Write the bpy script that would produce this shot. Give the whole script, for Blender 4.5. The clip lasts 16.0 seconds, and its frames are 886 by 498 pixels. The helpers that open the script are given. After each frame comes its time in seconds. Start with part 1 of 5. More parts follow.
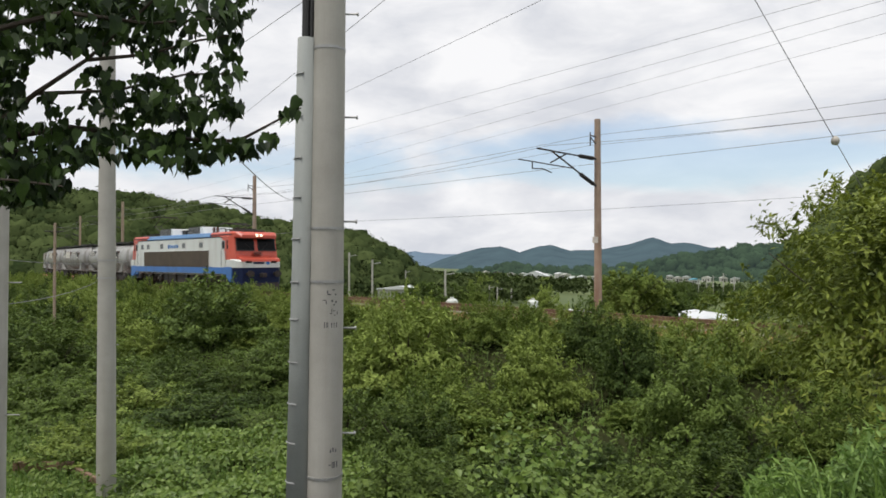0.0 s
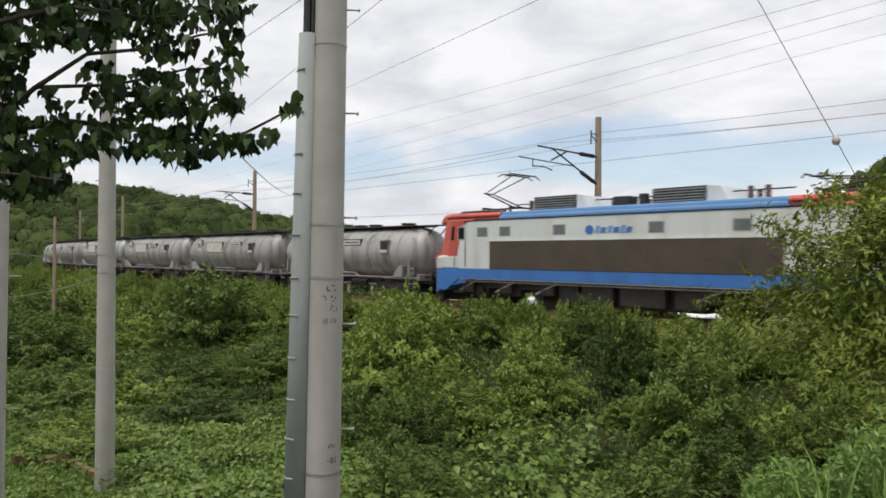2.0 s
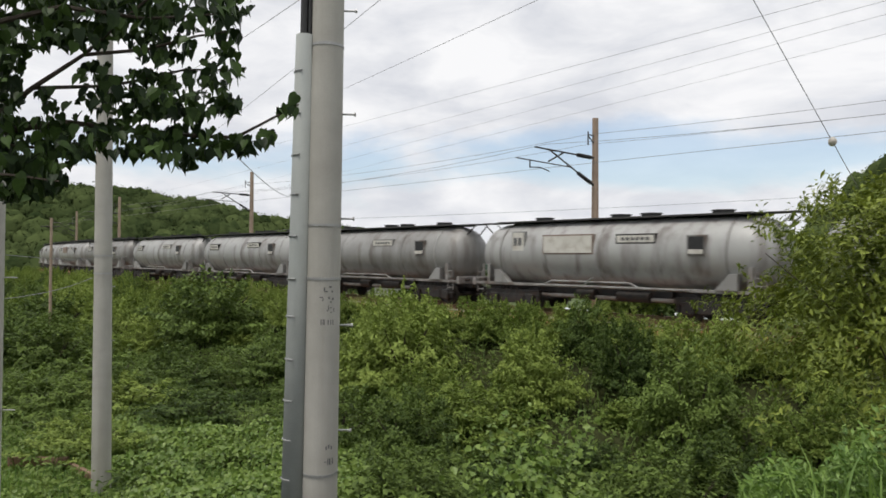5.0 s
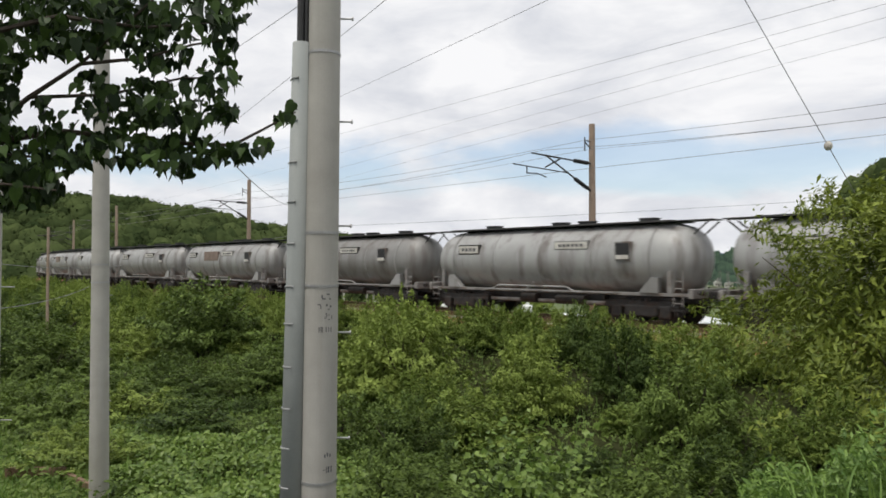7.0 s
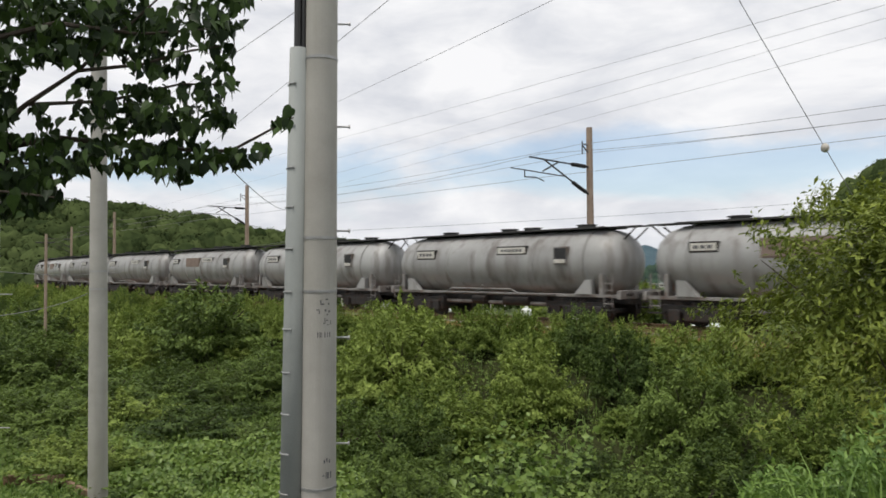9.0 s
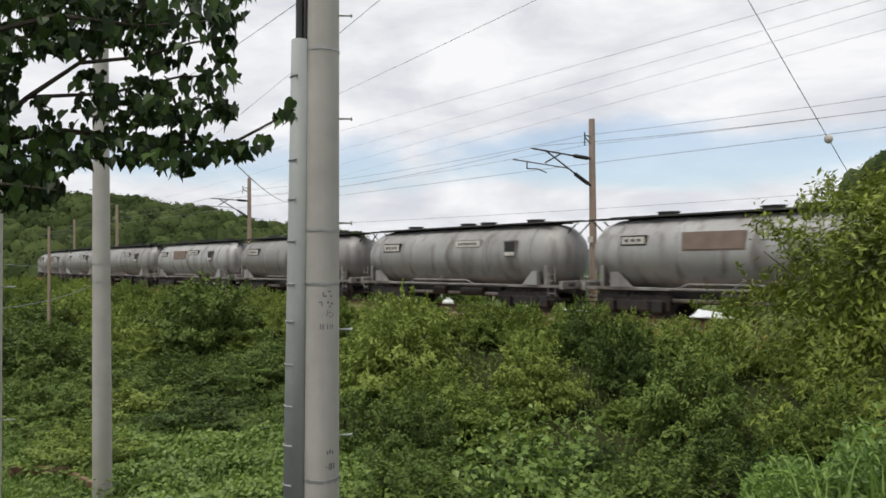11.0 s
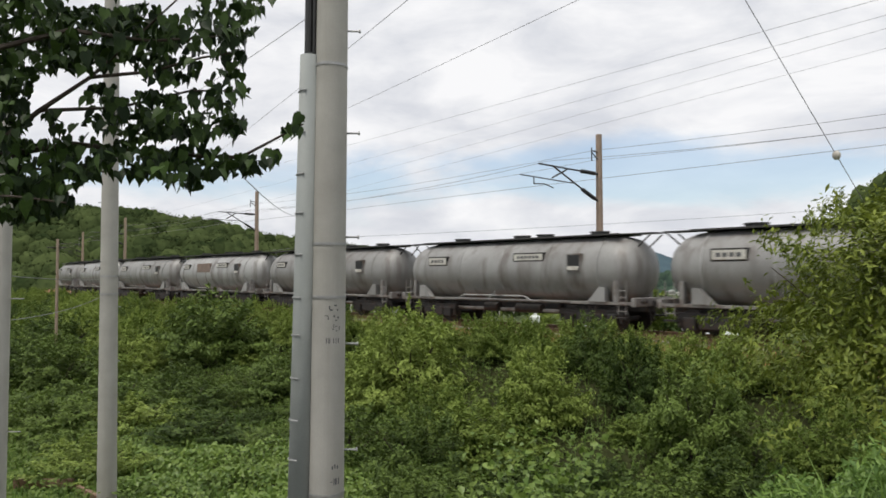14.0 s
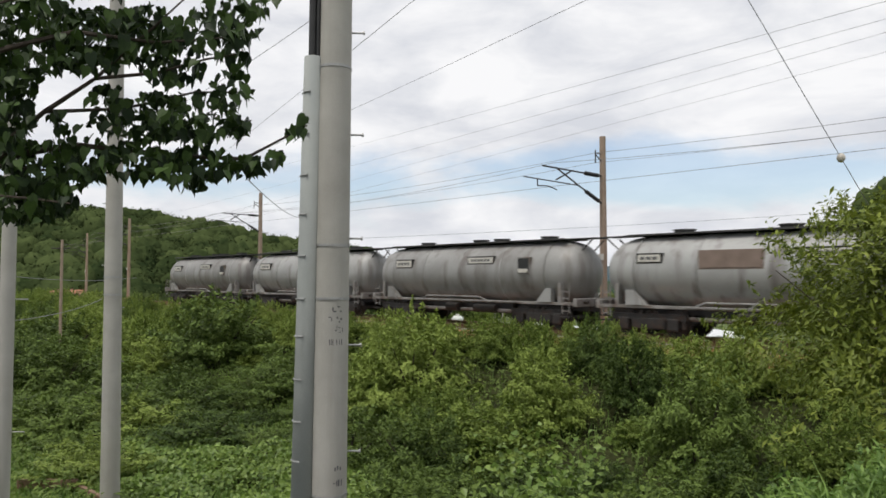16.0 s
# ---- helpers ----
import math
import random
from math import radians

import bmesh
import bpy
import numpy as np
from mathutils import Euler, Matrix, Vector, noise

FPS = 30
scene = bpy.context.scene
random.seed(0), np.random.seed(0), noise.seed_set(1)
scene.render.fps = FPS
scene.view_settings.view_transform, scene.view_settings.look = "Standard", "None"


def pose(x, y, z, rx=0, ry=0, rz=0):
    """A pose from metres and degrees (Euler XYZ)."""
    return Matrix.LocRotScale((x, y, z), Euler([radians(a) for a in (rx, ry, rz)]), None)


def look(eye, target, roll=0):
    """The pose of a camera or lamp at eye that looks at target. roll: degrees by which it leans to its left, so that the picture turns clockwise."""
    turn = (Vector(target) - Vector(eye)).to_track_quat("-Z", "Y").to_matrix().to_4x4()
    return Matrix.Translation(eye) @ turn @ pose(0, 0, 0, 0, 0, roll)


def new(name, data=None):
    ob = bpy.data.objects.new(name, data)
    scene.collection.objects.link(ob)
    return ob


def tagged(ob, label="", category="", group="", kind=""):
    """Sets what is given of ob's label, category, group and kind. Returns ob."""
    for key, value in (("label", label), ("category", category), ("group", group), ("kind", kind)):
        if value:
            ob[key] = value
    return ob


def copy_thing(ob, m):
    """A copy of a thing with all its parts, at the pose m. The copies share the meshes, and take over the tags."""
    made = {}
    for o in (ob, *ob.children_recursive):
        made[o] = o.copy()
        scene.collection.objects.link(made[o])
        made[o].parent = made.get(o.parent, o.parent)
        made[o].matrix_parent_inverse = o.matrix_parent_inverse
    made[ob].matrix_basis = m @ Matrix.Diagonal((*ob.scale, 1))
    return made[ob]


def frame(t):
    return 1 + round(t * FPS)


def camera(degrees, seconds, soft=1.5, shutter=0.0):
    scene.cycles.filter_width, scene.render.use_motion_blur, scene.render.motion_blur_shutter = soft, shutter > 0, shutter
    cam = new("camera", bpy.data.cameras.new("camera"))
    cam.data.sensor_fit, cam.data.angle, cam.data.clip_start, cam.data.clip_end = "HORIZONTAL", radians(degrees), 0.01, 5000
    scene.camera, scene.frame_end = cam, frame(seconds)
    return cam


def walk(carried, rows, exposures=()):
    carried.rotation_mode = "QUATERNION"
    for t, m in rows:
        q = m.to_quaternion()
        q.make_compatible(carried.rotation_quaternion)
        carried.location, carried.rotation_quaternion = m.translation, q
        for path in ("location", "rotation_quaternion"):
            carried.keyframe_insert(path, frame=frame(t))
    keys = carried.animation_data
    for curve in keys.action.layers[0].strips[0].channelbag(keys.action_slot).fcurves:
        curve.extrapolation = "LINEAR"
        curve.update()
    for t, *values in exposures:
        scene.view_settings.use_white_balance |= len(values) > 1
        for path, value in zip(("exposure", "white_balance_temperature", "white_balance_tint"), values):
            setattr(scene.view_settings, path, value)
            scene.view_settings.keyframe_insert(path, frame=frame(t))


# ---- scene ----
import itertools

EYE = 1.79
cam = camera(63.54, 16.0, soft=1.65, shutter=0.18)
# seconds, turn to the left, tilt up, lean to the left
SWAY = [
    (0.0, 0.000, 0.905, 0.000),
    (0.5, -0.096, 0.795, 0.085),
    (1.0, -0.035, 1.056, 0.449),
    (1.5, 0.005, 0.856, 0.352),
    (2.0, -0.013, 0.652, 0.436),
    (2.5, 0.038, 0.527, 0.395),
    (3.0, 0.075, 0.557, 0.255),
    (3.5, 0.041, 0.522, 0.329),
    (4.0, -0.176, -0.164, 0.476),
    (4.2, -0.176, 0.221, 0.476),
    (6.5, -0.425, 1.034, 0.115),
    (7.0, -0.418, 1.258, 0.021),
    (7.5, -0.327, 1.477, 0.006),
    (8.0, -0.152, 1.805, -0.161),
    (8.5, -0.529, 1.826, -0.257),
    (9.0, -0.552, 1.605, -0.364),
    (11.5, -0.336, 0.945, -0.459),
    (12.0, -0.303, 0.999, -0.453),
    (12.5, -0.216, 1.022, -0.351),
    (13.0, -0.098, 0.944, -0.425),
    (13.5, -0.030, 1.103, -0.235),
    (14.0, 0.159, 2.128, -0.118),
    (14.5, 0.249, 1.559, -0.305),
    (15.0, 0.307, 1.731, -0.351),
    (15.5, 0.453, 2.264, -0.340),
    (16.0, 0.431, 2.267, 0.041)
]
walk(cam, [(t, pose(0, 0, EYE, 0, 0, turn) @ pose(0, 0, 0, 90 + tilt) @ pose(0, 0, 0, 0, 0, lean)) for t, turn, tilt, lean in SWAY])

# ---- sky and light: bright broken cloud, weak veiled sun ----
SUN_UP, SUN_ROUND = radians(70), radians(225)
world = bpy.data.worlds.new("sky")
scene.world = world
world.use_nodes = True
wt = world.node_tree
wt.nodes.clear()


def wn(kind, **values):
    n = wt.nodes.new(kind)
    for k, v in values.items():
        n.inputs[k].default_value = v
    return n


w_out = wn("ShaderNodeOutputWorld")
w_bg = wn("ShaderNodeBackground", Strength=1.0)
w_sky = wn("ShaderNodeTexSky")
w_sky.sky_type, w_sky.sun_disc = "NISHITA", False
w_sky.sun_elevation, w_sky.sun_rotation = SUN_UP, SUN_ROUND
w_scale = wn("ShaderNodeVectorMath")
w_scale.operation = "SCALE"
w_scale.inputs["Scale"].default_value = 0.15
wt.links.new(w_sky.outputs[0], w_scale.inputs[0])
w_tc = wn("ShaderNodeTexCoord")
w_map = wn("ShaderNodeMapping")
w_map.inputs["Scale"].default_value = (1.0, 1.0, 2.7)
w_map.inputs["Location"].default_value = (0.3, 0.0, 0.1)
wt.links.new(w_tc.outputs["Generated"], w_map.inputs[0])
w_n1 = wn("ShaderNodeTexNoise", Scale=2.3, Detail=9.0, Roughness=0.55, Distortion=0.3)
w_n2 = wn("ShaderNodeTexNoise", Scale=5.5, Detail=9.0, Roughness=0.56, Distortion=0.25)
w_sep = wn("ShaderNodeSeparateXYZ")
wt.links.new(w_tc.outputs["Generated"], w_sep.inputs[0])
for n in (w_n1, w_n2):
    wt.links.new(w_map.outputs[0], n.inputs["Vector"])
# a band of clearer sky low over the hills
w_band = wn("ShaderNodeValToRGB")
e = w_band.color_ramp.elements
e[0].position, e[0].color = 0.02, (0.75, 0.75, 0.75, 1)
e[1].position, e[1].color = 0.27, (1, 1, 1, 1)
for place, cover in ((0.08, 0.64), (0.125, 0.40), (0.18, 0.56)):
    w_band.color_ramp.elements.new(place).color = (cover, cover, cover, 1)
wt.links.new(w_sep.outputs["Z"], w_band.inputs[0])
w_add = wn("ShaderNodeMath")
w_add.operation = "ADD"
wt.links.new(w_n1.outputs["Fac"], w_add.inputs[0])
wt.links.new(w_band.outputs[0], w_add.inputs[1])
w_cov = wn("ShaderNodeMapRange", **{"From Min": 0.88, "From Max": 1.08, "To Min": 0.28, "To Max": 1.0})
w_cov.interpolation_type = "SMOOTHSTEP"
wt.links.new(w_add.outputs[0], w_cov.inputs[0])
w_cloud = wn("ShaderNodeValToRGB")
e = w_cloud.color_ramp.elements
e[0].position, e[0].color = 0.34, (0.68, 0.70, 0.755, 1)
e[1].position, e[1].color = 0.62, (0.95, 0.95, 0.965, 1)
wt.links.new(w_n2.outputs["Fac"], w_cloud.inputs[0])
w_mix = wn("ShaderNodeMix")
w_mix.data_type = "RGBA"
wt.links.new(w_cov.outputs[0], w_mix.inputs["Factor"])
wt.links.new(w_scale.outputs[0], w_mix.inputs[6])
wt.links.new(w_cloud.outputs[0], w_mix.inputs[7])
wt.links.new(w_mix.outputs[2], w_bg.inputs["Color"])
wt.links.new(w_bg.outputs[0], w_out.inputs["Surface"])

sun = new("sun", bpy.data.lights.new("sun", "SUN"))
sun.data.energy, sun.data.angle, sun.data.color = 2.3, radians(10), (1.0, 0.95, 0.87)
sun.matrix_world = look((0, 0, 60), (60 * math.cos(SUN_UP) * -math.sin(SUN_ROUND) / math.sin(SUN_UP), 60 * math.cos(SUN_UP) * -math.cos(SUN_ROUND) / math.sin(SUN_UP), 0))
scene.view_settings.exposure = 0.0


# ---- materials ----
def material(name, low, high, scale=6.0, rough=0.8, metal=0.0, bump=0.15, grain=60.0, island=0.0, thin=0.0, stain=None, stain_scale=1.5, streak=1.0, spec=0.5, each=0.0):
    """low, high: the two colours between which the surface varies; island, each: how far pieces and whole things differ;
    thin: light let through; stain: colour of dirt in uneven patches, drawn out downwards by streak."""
    m = bpy.data.materials.new(name)
    m.use_nodes = True
    nt = m.node_tree
    b = nt.nodes["Principled BSDF"]
    tc = nt.nodes.new("ShaderNodeTexCoord")
    big = nt.nodes.new("ShaderNodeTexNoise")
    big.inputs["Scale"].default_value, big.inputs["Detail"].default_value = scale, 6
    fine = nt.nodes.new("ShaderNodeTexNoise")
    fine.inputs["Scale"].default_value, fine.inputs["Detail"].default_value = grain, 4
    for n in (big, fine):
        nt.links.new(tc.outputs["Object"], n.inputs["Vector"])
    fac = nt.nodes.new("ShaderNodeMath")
    fac.operation, fac.inputs[1].default_value = "MULTIPLY_ADD", 0.65
    nt.links.new(big.outputs["Fac"], fac.inputs[0])
    sc = nt.nodes.new("ShaderNodeMath")
    sc.operation, sc.inputs[1].default_value = "MULTIPLY", 0.35
    nt.links.new(fine.outputs["Fac"], sc.inputs[0])
    nt.links.new(sc.outputs[0], fac.inputs[2])
    value = fac.outputs[0]
    for amount, kind, socket in ((island, "ShaderNodeNewGeometry", "Random Per Island"), (each, "ShaderNodeObjectInfo", "Random")):
        if amount:
            g = nt.nodes.new(kind)
            mr = nt.nodes.new("ShaderNodeMapRange")
            mr.inputs["To Min"].default_value, mr.inputs["To Max"].default_value = -amount, amount
            nt.links.new(g.outputs[socket], mr.inputs[0])
            ad = nt.nodes.new("ShaderNodeMath")
            nt.links.new(value, ad.inputs[0])
            nt.links.new(mr.outputs[0], ad.inputs[1])
            value = ad.outputs[0]
    ramp = nt.nodes.new("ShaderNodeValToRGB")
    ramp.color_ramp.elements[0].position, ramp.color_ramp.elements[1].position = 0.3, 0.7
    ramp.color_ramp.elements[0].color, ramp.color_ramp.elements[1].color = (*low, 1), (*high, 1)
    nt.links.new(value, ramp.inputs[0])
    colour = ramp.outputs[0]
    if stain:
        mp = nt.nodes.new("ShaderNodeMapping")
        mp.inputs["Scale"].default_value = (1, 1, 1 / streak)
        nt.links.new(tc.outputs["Object"], mp.inputs[0])
        sn = nt.nodes.new("ShaderNodeTexNoise")
        sn.inputs["Scale"].default_value, sn.inputs["Detail"].default_value = stain_scale, 7
        nt.links.new(mp.outputs[0], sn.inputs["Vector"])
        sr = nt.nodes.new("ShaderNodeMapRange")
        sr.inputs["From Min"].default_value, sr.inputs["From Max"].default_value = 0.48, 0.72
        sr.inputs["To Max"].default_value = 0.8
        nt.links.new(sn.outputs["Fac"], sr.inputs[0])
        mx = nt.nodes.new("ShaderNodeMix")
        mx.data_type = "RGBA"
        nt.links.new(sr.outputs[0], mx.inputs["Factor"])
        nt.links.new(colour, mx.inputs[6])
        mx.inputs[7].default_value = (*stain, 1)
        colour = mx.outputs[2]
    nt.links.new(colour, b.inputs["Base Color"])
    b.inputs["Roughness"].default_value, b.inputs["Metallic"].default_value = rough, metal
    b.inputs["Specular IOR Level"].default_value = spec
    if bump:
        bp = nt.nodes.new("ShaderNodeBump")
        bp.inputs["Strength"].default_value, bp.inputs["Distance"].default_value = bump, 0.02
        nt.links.new(fine.outputs["Fac"], bp.inputs["Height"])
        nt.links.new(bp.outputs[0], b.inputs["Normal"])
    if thin:
        tr = nt.nodes.new("ShaderNodeBsdfTranslucent")
        nt.links.new(colour, tr.inputs["Color"])
        ms = nt.nodes.new("ShaderNodeMixShader")
        ms.inputs[0].default_value = thin
        nt.links.new(b.outputs[0], ms.inputs[1])
        nt.links.new(tr.outputs[0], ms.inputs[2])
        nt.links.new(ms.outputs[0], nt.nodes["Material Output"].inputs["Surface"])
    return m


def glow(name, colour, strength):
    m = bpy.data.materials.new(name)
    m.use_nodes = True
    b = m.node_tree.nodes["Principled BSDF"]
    b.inputs["Base Color"].default_value = (*colour, 1)
    b.inputs["Emission Color"].default_value = (*colour, 1)
    b.inputs["Emission Strength"].default_value = strength
    return m


M_SOIL = material("soil", (0.022, 0.024, 0.012), (0.05, 0.058, 0.02), 0.6, 0.95, bump=0.6, grain=9, spec=0.05)
M_SHRUB = material("shrub_leaf", (0.038, 0.066, 0.013), (0.145, 0.208, 0.044), 0.5, 0.6, bump=0.0, island=0.15, thin=0.16, each=0.17, spec=0.2)
M_SHRUB_Y = material("yellow_green_leaf", (0.095, 0.145, 0.022), (0.268, 0.34, 0.076), 0.5, 0.6, bump=0.0, island=0.15, thin=0.22, each=0.14, spec=0.2)
M_VINE = material("vine_leaf", (0.10, 0.172, 0.028), (0.222, 0.312, 0.068), 0.7, 0.45, bump=0.0, island=0.22, thin=0.3, spec=0.4)
M_TREE_R = material("willowy_leaf", (0.07, 0.105, 0.016), (0.265, 0.315, 0.052), 0.6, 0.5, bump=0.0, island=0.14, thin=0.25, spec=0.25)
# leaf colour darkened to imitate leaves seen against the light
M_LEAF_NEAR = material("broad_leaf_backlit_tint", (0.012, 0.024, 0.008), (0.048, 0.084, 0.02), 3.0, 0.45, bump=0.0, island=0.3, thin=0.12, spec=0.12)
M_GRASS = material("grass_blade", (0.085, 0.165, 0.028), (0.22, 0.34, 0.07), 0.6, 0.5, bump=0.0, island=0.25, thin=0.35)
M_DRY = material("dry_grass", (0.22, 0.10, 0.04), (0.36, 0.19, 0.08), 1.0, 0.8, bump=0.0, island=0.3, thin=0.2)
M_BARK = material("bark", (0.03, 0.022, 0.016), (0.075, 0.058, 0.042), 8, 0.9, bump=0.5, grain=40)
M_FOREST = material("forest_leaf", (0.021, 0.033, 0.013), (0.078, 0.102, 0.038), 0.07, 0.9, bump=0.0, island=0.13, grain=0.6, spec=0.0)
M_CONC = material("spun_concrete", (0.35, 0.335, 0.30), (0.46, 0.445, 0.405), 3.5, 0.85, bump=0.12, grain=120, stain=(0.34, 0.32, 0.28), stain_scale=5, streak=14)
M_CONC_B = material("weathered_mast_concrete", (0.26, 0.19, 0.14), (0.40, 0.31, 0.24), 2.5, 0.9, bump=0.2, grain=60, stain=(0.20, 0.11, 0.07), stain_scale=2, streak=8)
M_DUCT = material("grey_plastic_duct", (0.25, 0.265, 0.25), (0.32, 0.335, 0.32), 3, 0.75, bump=0.05, grain=90, stain=(0.21, 0.23, 0.23), stain_scale=4, streak=10)
M_BLACK = material("black_rubber", (0.012, 0.012, 0.013), (0.03, 0.03, 0.03), 5, 0.6, bump=0.1)
M_STEEL = material("galvanised_steel", (0.30, 0.30, 0.30), (0.45, 0.45, 0.44), 9, 0.5, 0.6, bump=0.05)
M_DARKSTEEL = material("dark_steel", (0.012, 0.012, 0.012), (0.04, 0.037, 0.035), 5, 0.65, 0.2, bump=0.25, stain=(0.055, 0.033, 0.022), stain_scale=4)
M_WIRE = material("wire", (0.16, 0.16, 0.17), (0.26, 0.26, 0.27), 5, 0.6, 0.3, bump=0.0)
M_RAIL = material("rail_steel", (0.14, 0.08, 0.05), (0.26, 0.16, 0.11), 4, 0.55, 0.4, bump=0.2)
M_BALLAST = material("ballast_stone", (0.22, 0.085, 0.042), (0.40, 0.18, 0.095), 3, 0.95, bump=0.4, grain=30, island=0.3)
M_SLEEPER = material("concrete_sleeper", (0.28, 0.25, 0.22), (0.38, 0.35, 0.31), 3, 0.9, bump=0.2)
M_TANK = material("grey_tank_paint", (0.215, 0.21, 0.20), (0.36, 0.36, 0.35), 0.9, 0.5, 0.1, bump=0.06, grain=40, stain=(0.12, 0.10, 0.088), stain_scale=2.6, streak=9, each=0.2)
M_TANK_D = material("dusty_frame_paint", (0.16, 0.155, 0.148), (0.30, 0.29, 0.275), 2.2, 0.8, bump=0.2, stain=(0.12, 0.08, 0.06), stain_scale=2.5)
M_ROOFWALK = material("dark_walkway", (0.025, 0.025, 0.025), (0.07, 0.068, 0.066), 2.5, 0.8, bump=0.2)
M_WHITE = material("white_paint", (0.58, 0.60, 0.58), (0.68, 0.70, 0.68), 0.8, 0.42, bump=0.02, stain=(0.48, 0.47, 0.43), stain_scale=1.5, streak=6)
M_BLUE = material("blue_paint", (0.035, 0.14, 0.42), (0.055, 0.19, 0.52), 0.8, 0.4, bump=0.02, stain=(0.04, 0.11, 0.29), stain_scale=2, streak=3)
M_LBLUE = material("light_blue_paint", (0.13, 0.27, 0.50), (0.18, 0.34, 0.58), 0.8, 0.45, bump=0.02)
M_NAVY = material("navy_paint", (0.004, 0.009, 0.036), (0.009, 0.018, 0.062), 1.0, 0.6, bump=0.02, spec=0.2)
M_RED = material("red_paint", (0.50, 0.075, 0.045), (0.62, 0.11, 0.065), 0.8, 0.4, bump=0.02, stain=(0.38, 0.06, 0.045), stain_scale=1.5, streak=4)
M_GRILLE = material("brown_louvre", (0.10, 0.075, 0.055), (0.15, 0.115, 0.085), 1.4, 0.7, 0.1, bump=0.1)
# grey base colour imitates the reflection in the side windows
M_SIDEGLASS = material("reflection_tinted_side_glass", (0.10, 0.11, 0.115), (0.17, 0.18, 0.185), 2, 0.2, bump=0.0, spec=0.4)
M_GLASS = material("dark_glass", (0.006, 0.007, 0.008), (0.012, 0.013, 0.014), 2, 0.15, bump=0.0, spec=0.08)
M_SIGN = material("placard_white", (0.52, 0.50, 0.45), (0.66, 0.64, 0.59), 2.5, 0.6, bump=0.03, stain=(0.40, 0.36, 0.31), stain_scale=4)
M_SIGN_B = material("placard_rust", (0.17, 0.122, 0.098), (0.26, 0.195, 0.16), 2.5, 0.7, bump=0.05)
M_INK = material("dark_lettering", (0.07, 0.07, 0.075), (0.14, 0.14, 0.14), 6, 0.7, bump=0.0)
M_PORCELAIN = material("insulator_porcelain", (0.10, 0.05, 0.04), (0.16, 0.09, 0.07), 6, 0.25, bump=0.0)
M_WOOD = material("weathered_board", (0.16, 0.09, 0.06), (0.28, 0.18, 0.12), 4, 0.85, bump=0.35, grain=50)
M_TARP = material("pale_roof_sheet", (0.55, 0.57, 0.58), (0.70, 0.72, 0.73), 0.5, 0.55, bump=0.1, stain=(0.42, 0.42, 0.42), stain_scale=0.6)
M_ROOF_B = material("blue_roof_sheet", (0.08, 0.30, 0.42), (0.12, 0.38, 0.52), 0.5, 0.5, bump=0.1)
M_WALL = material("rendered_wall", (0.42, 0.41, 0.38), (0.56, 0.55, 0.52), 0.6, 0.85, bump=0.1, each=0.2)
M_FIELD = material("field_green", (0.05, 0.08, 0.024), (0.13, 0.165, 0.05), 0.03, 0.95, bump=0.0, grain=0.5)
M_LAMP = glow("lit_headlamp", (1.0, 0.86, 0.62), 1.6)


# ---- mesh helpers ----
def part(name, bm, mat, parent, label=""):
    me = bpy.data.meshes.new(name)
    bm.to_mesh(me)
    bm.free()
    me.materials.append(mat)
    ob = new(name, me)
    ob.parent = parent
    return tagged(ob, label)


def thing(name, label, category, group="", kind="", at=None):
    ob = new(name)
    ob.empty_display_size = 0.2
    if at is not None:
        ob.matrix_basis = at
    return tagged(ob, label, category, group, kind)


def box(bm, x0, x1, y0, y1, z0, z1, bevel=0.0):
    r = bmesh.ops.create_cube(bm, size=1.0, matrix=Matrix.LocRotScale(((x0 + x1) / 2, (y0 + y1) / 2, (z0 + z1) / 2), None, (abs(x1 - x0), abs(y1 - y0), abs(z1 - z0))))
    if bevel:
        edges = list({e for v in r["verts"] for e in v.link_edges})
        bmesh.ops.bevel(bm, geom=edges, offset=bevel, segments=2, affect="EDGES", profile=0.6)
    return bm


def boxed(*a, **k):
    return box(bmesh.new(), *a, **k)


def rod(bm, p, q, r0, r1=None, n=8):
    p, q = Vector(p), Vector(q)
    m = Matrix.Translation((p + q) / 2) @ (q - p).to_track_quat("Z", "Y").to_matrix().to_4x4()
    bmesh.ops.create_cone(bm, cap_ends=True, segments=n, radius1=r0, radius2=r0 if r1 is None else r1, depth=(q - p).length, matrix=m)
    return bm


def rods(pairs, r, n=8):
    bm = bmesh.new()
    for p, q in pairs:
        rod(bm, p, q, r, n=n)
    return bm


def prism(outline, y0, y1, bevel=0.0):
    """Outline in x and z, drawn out along y."""
    bm = bmesh.new()
    f = bm.faces.new([bm.verts.new((x, y0, z)) for x, z in outline])
    r = bmesh.ops.extrude_face_region(bm, geom=[f])
    bmesh.ops.translate(bm, vec=(0, y1 - y0, 0), verts=[v for v in r["geom"] if isinstance(v, bmesh.types.BMVert)])
    bmesh.ops.recalc_face_normals(bm, faces=bm.faces)
    if bevel:
        bmesh.ops.bevel(bm, geom=list(bm.edges), offset=bevel, segments=1, affect="EDGES")
    return bm


def raw(name, verts, faces, mat, smooth=False):
    me = bpy.data.meshes.new(name)
    me.from_pydata([tuple(v) for v in verts], [], faces)
    me.materials.append(mat)
    if smooth:
        me.shade_smooth()
    return me


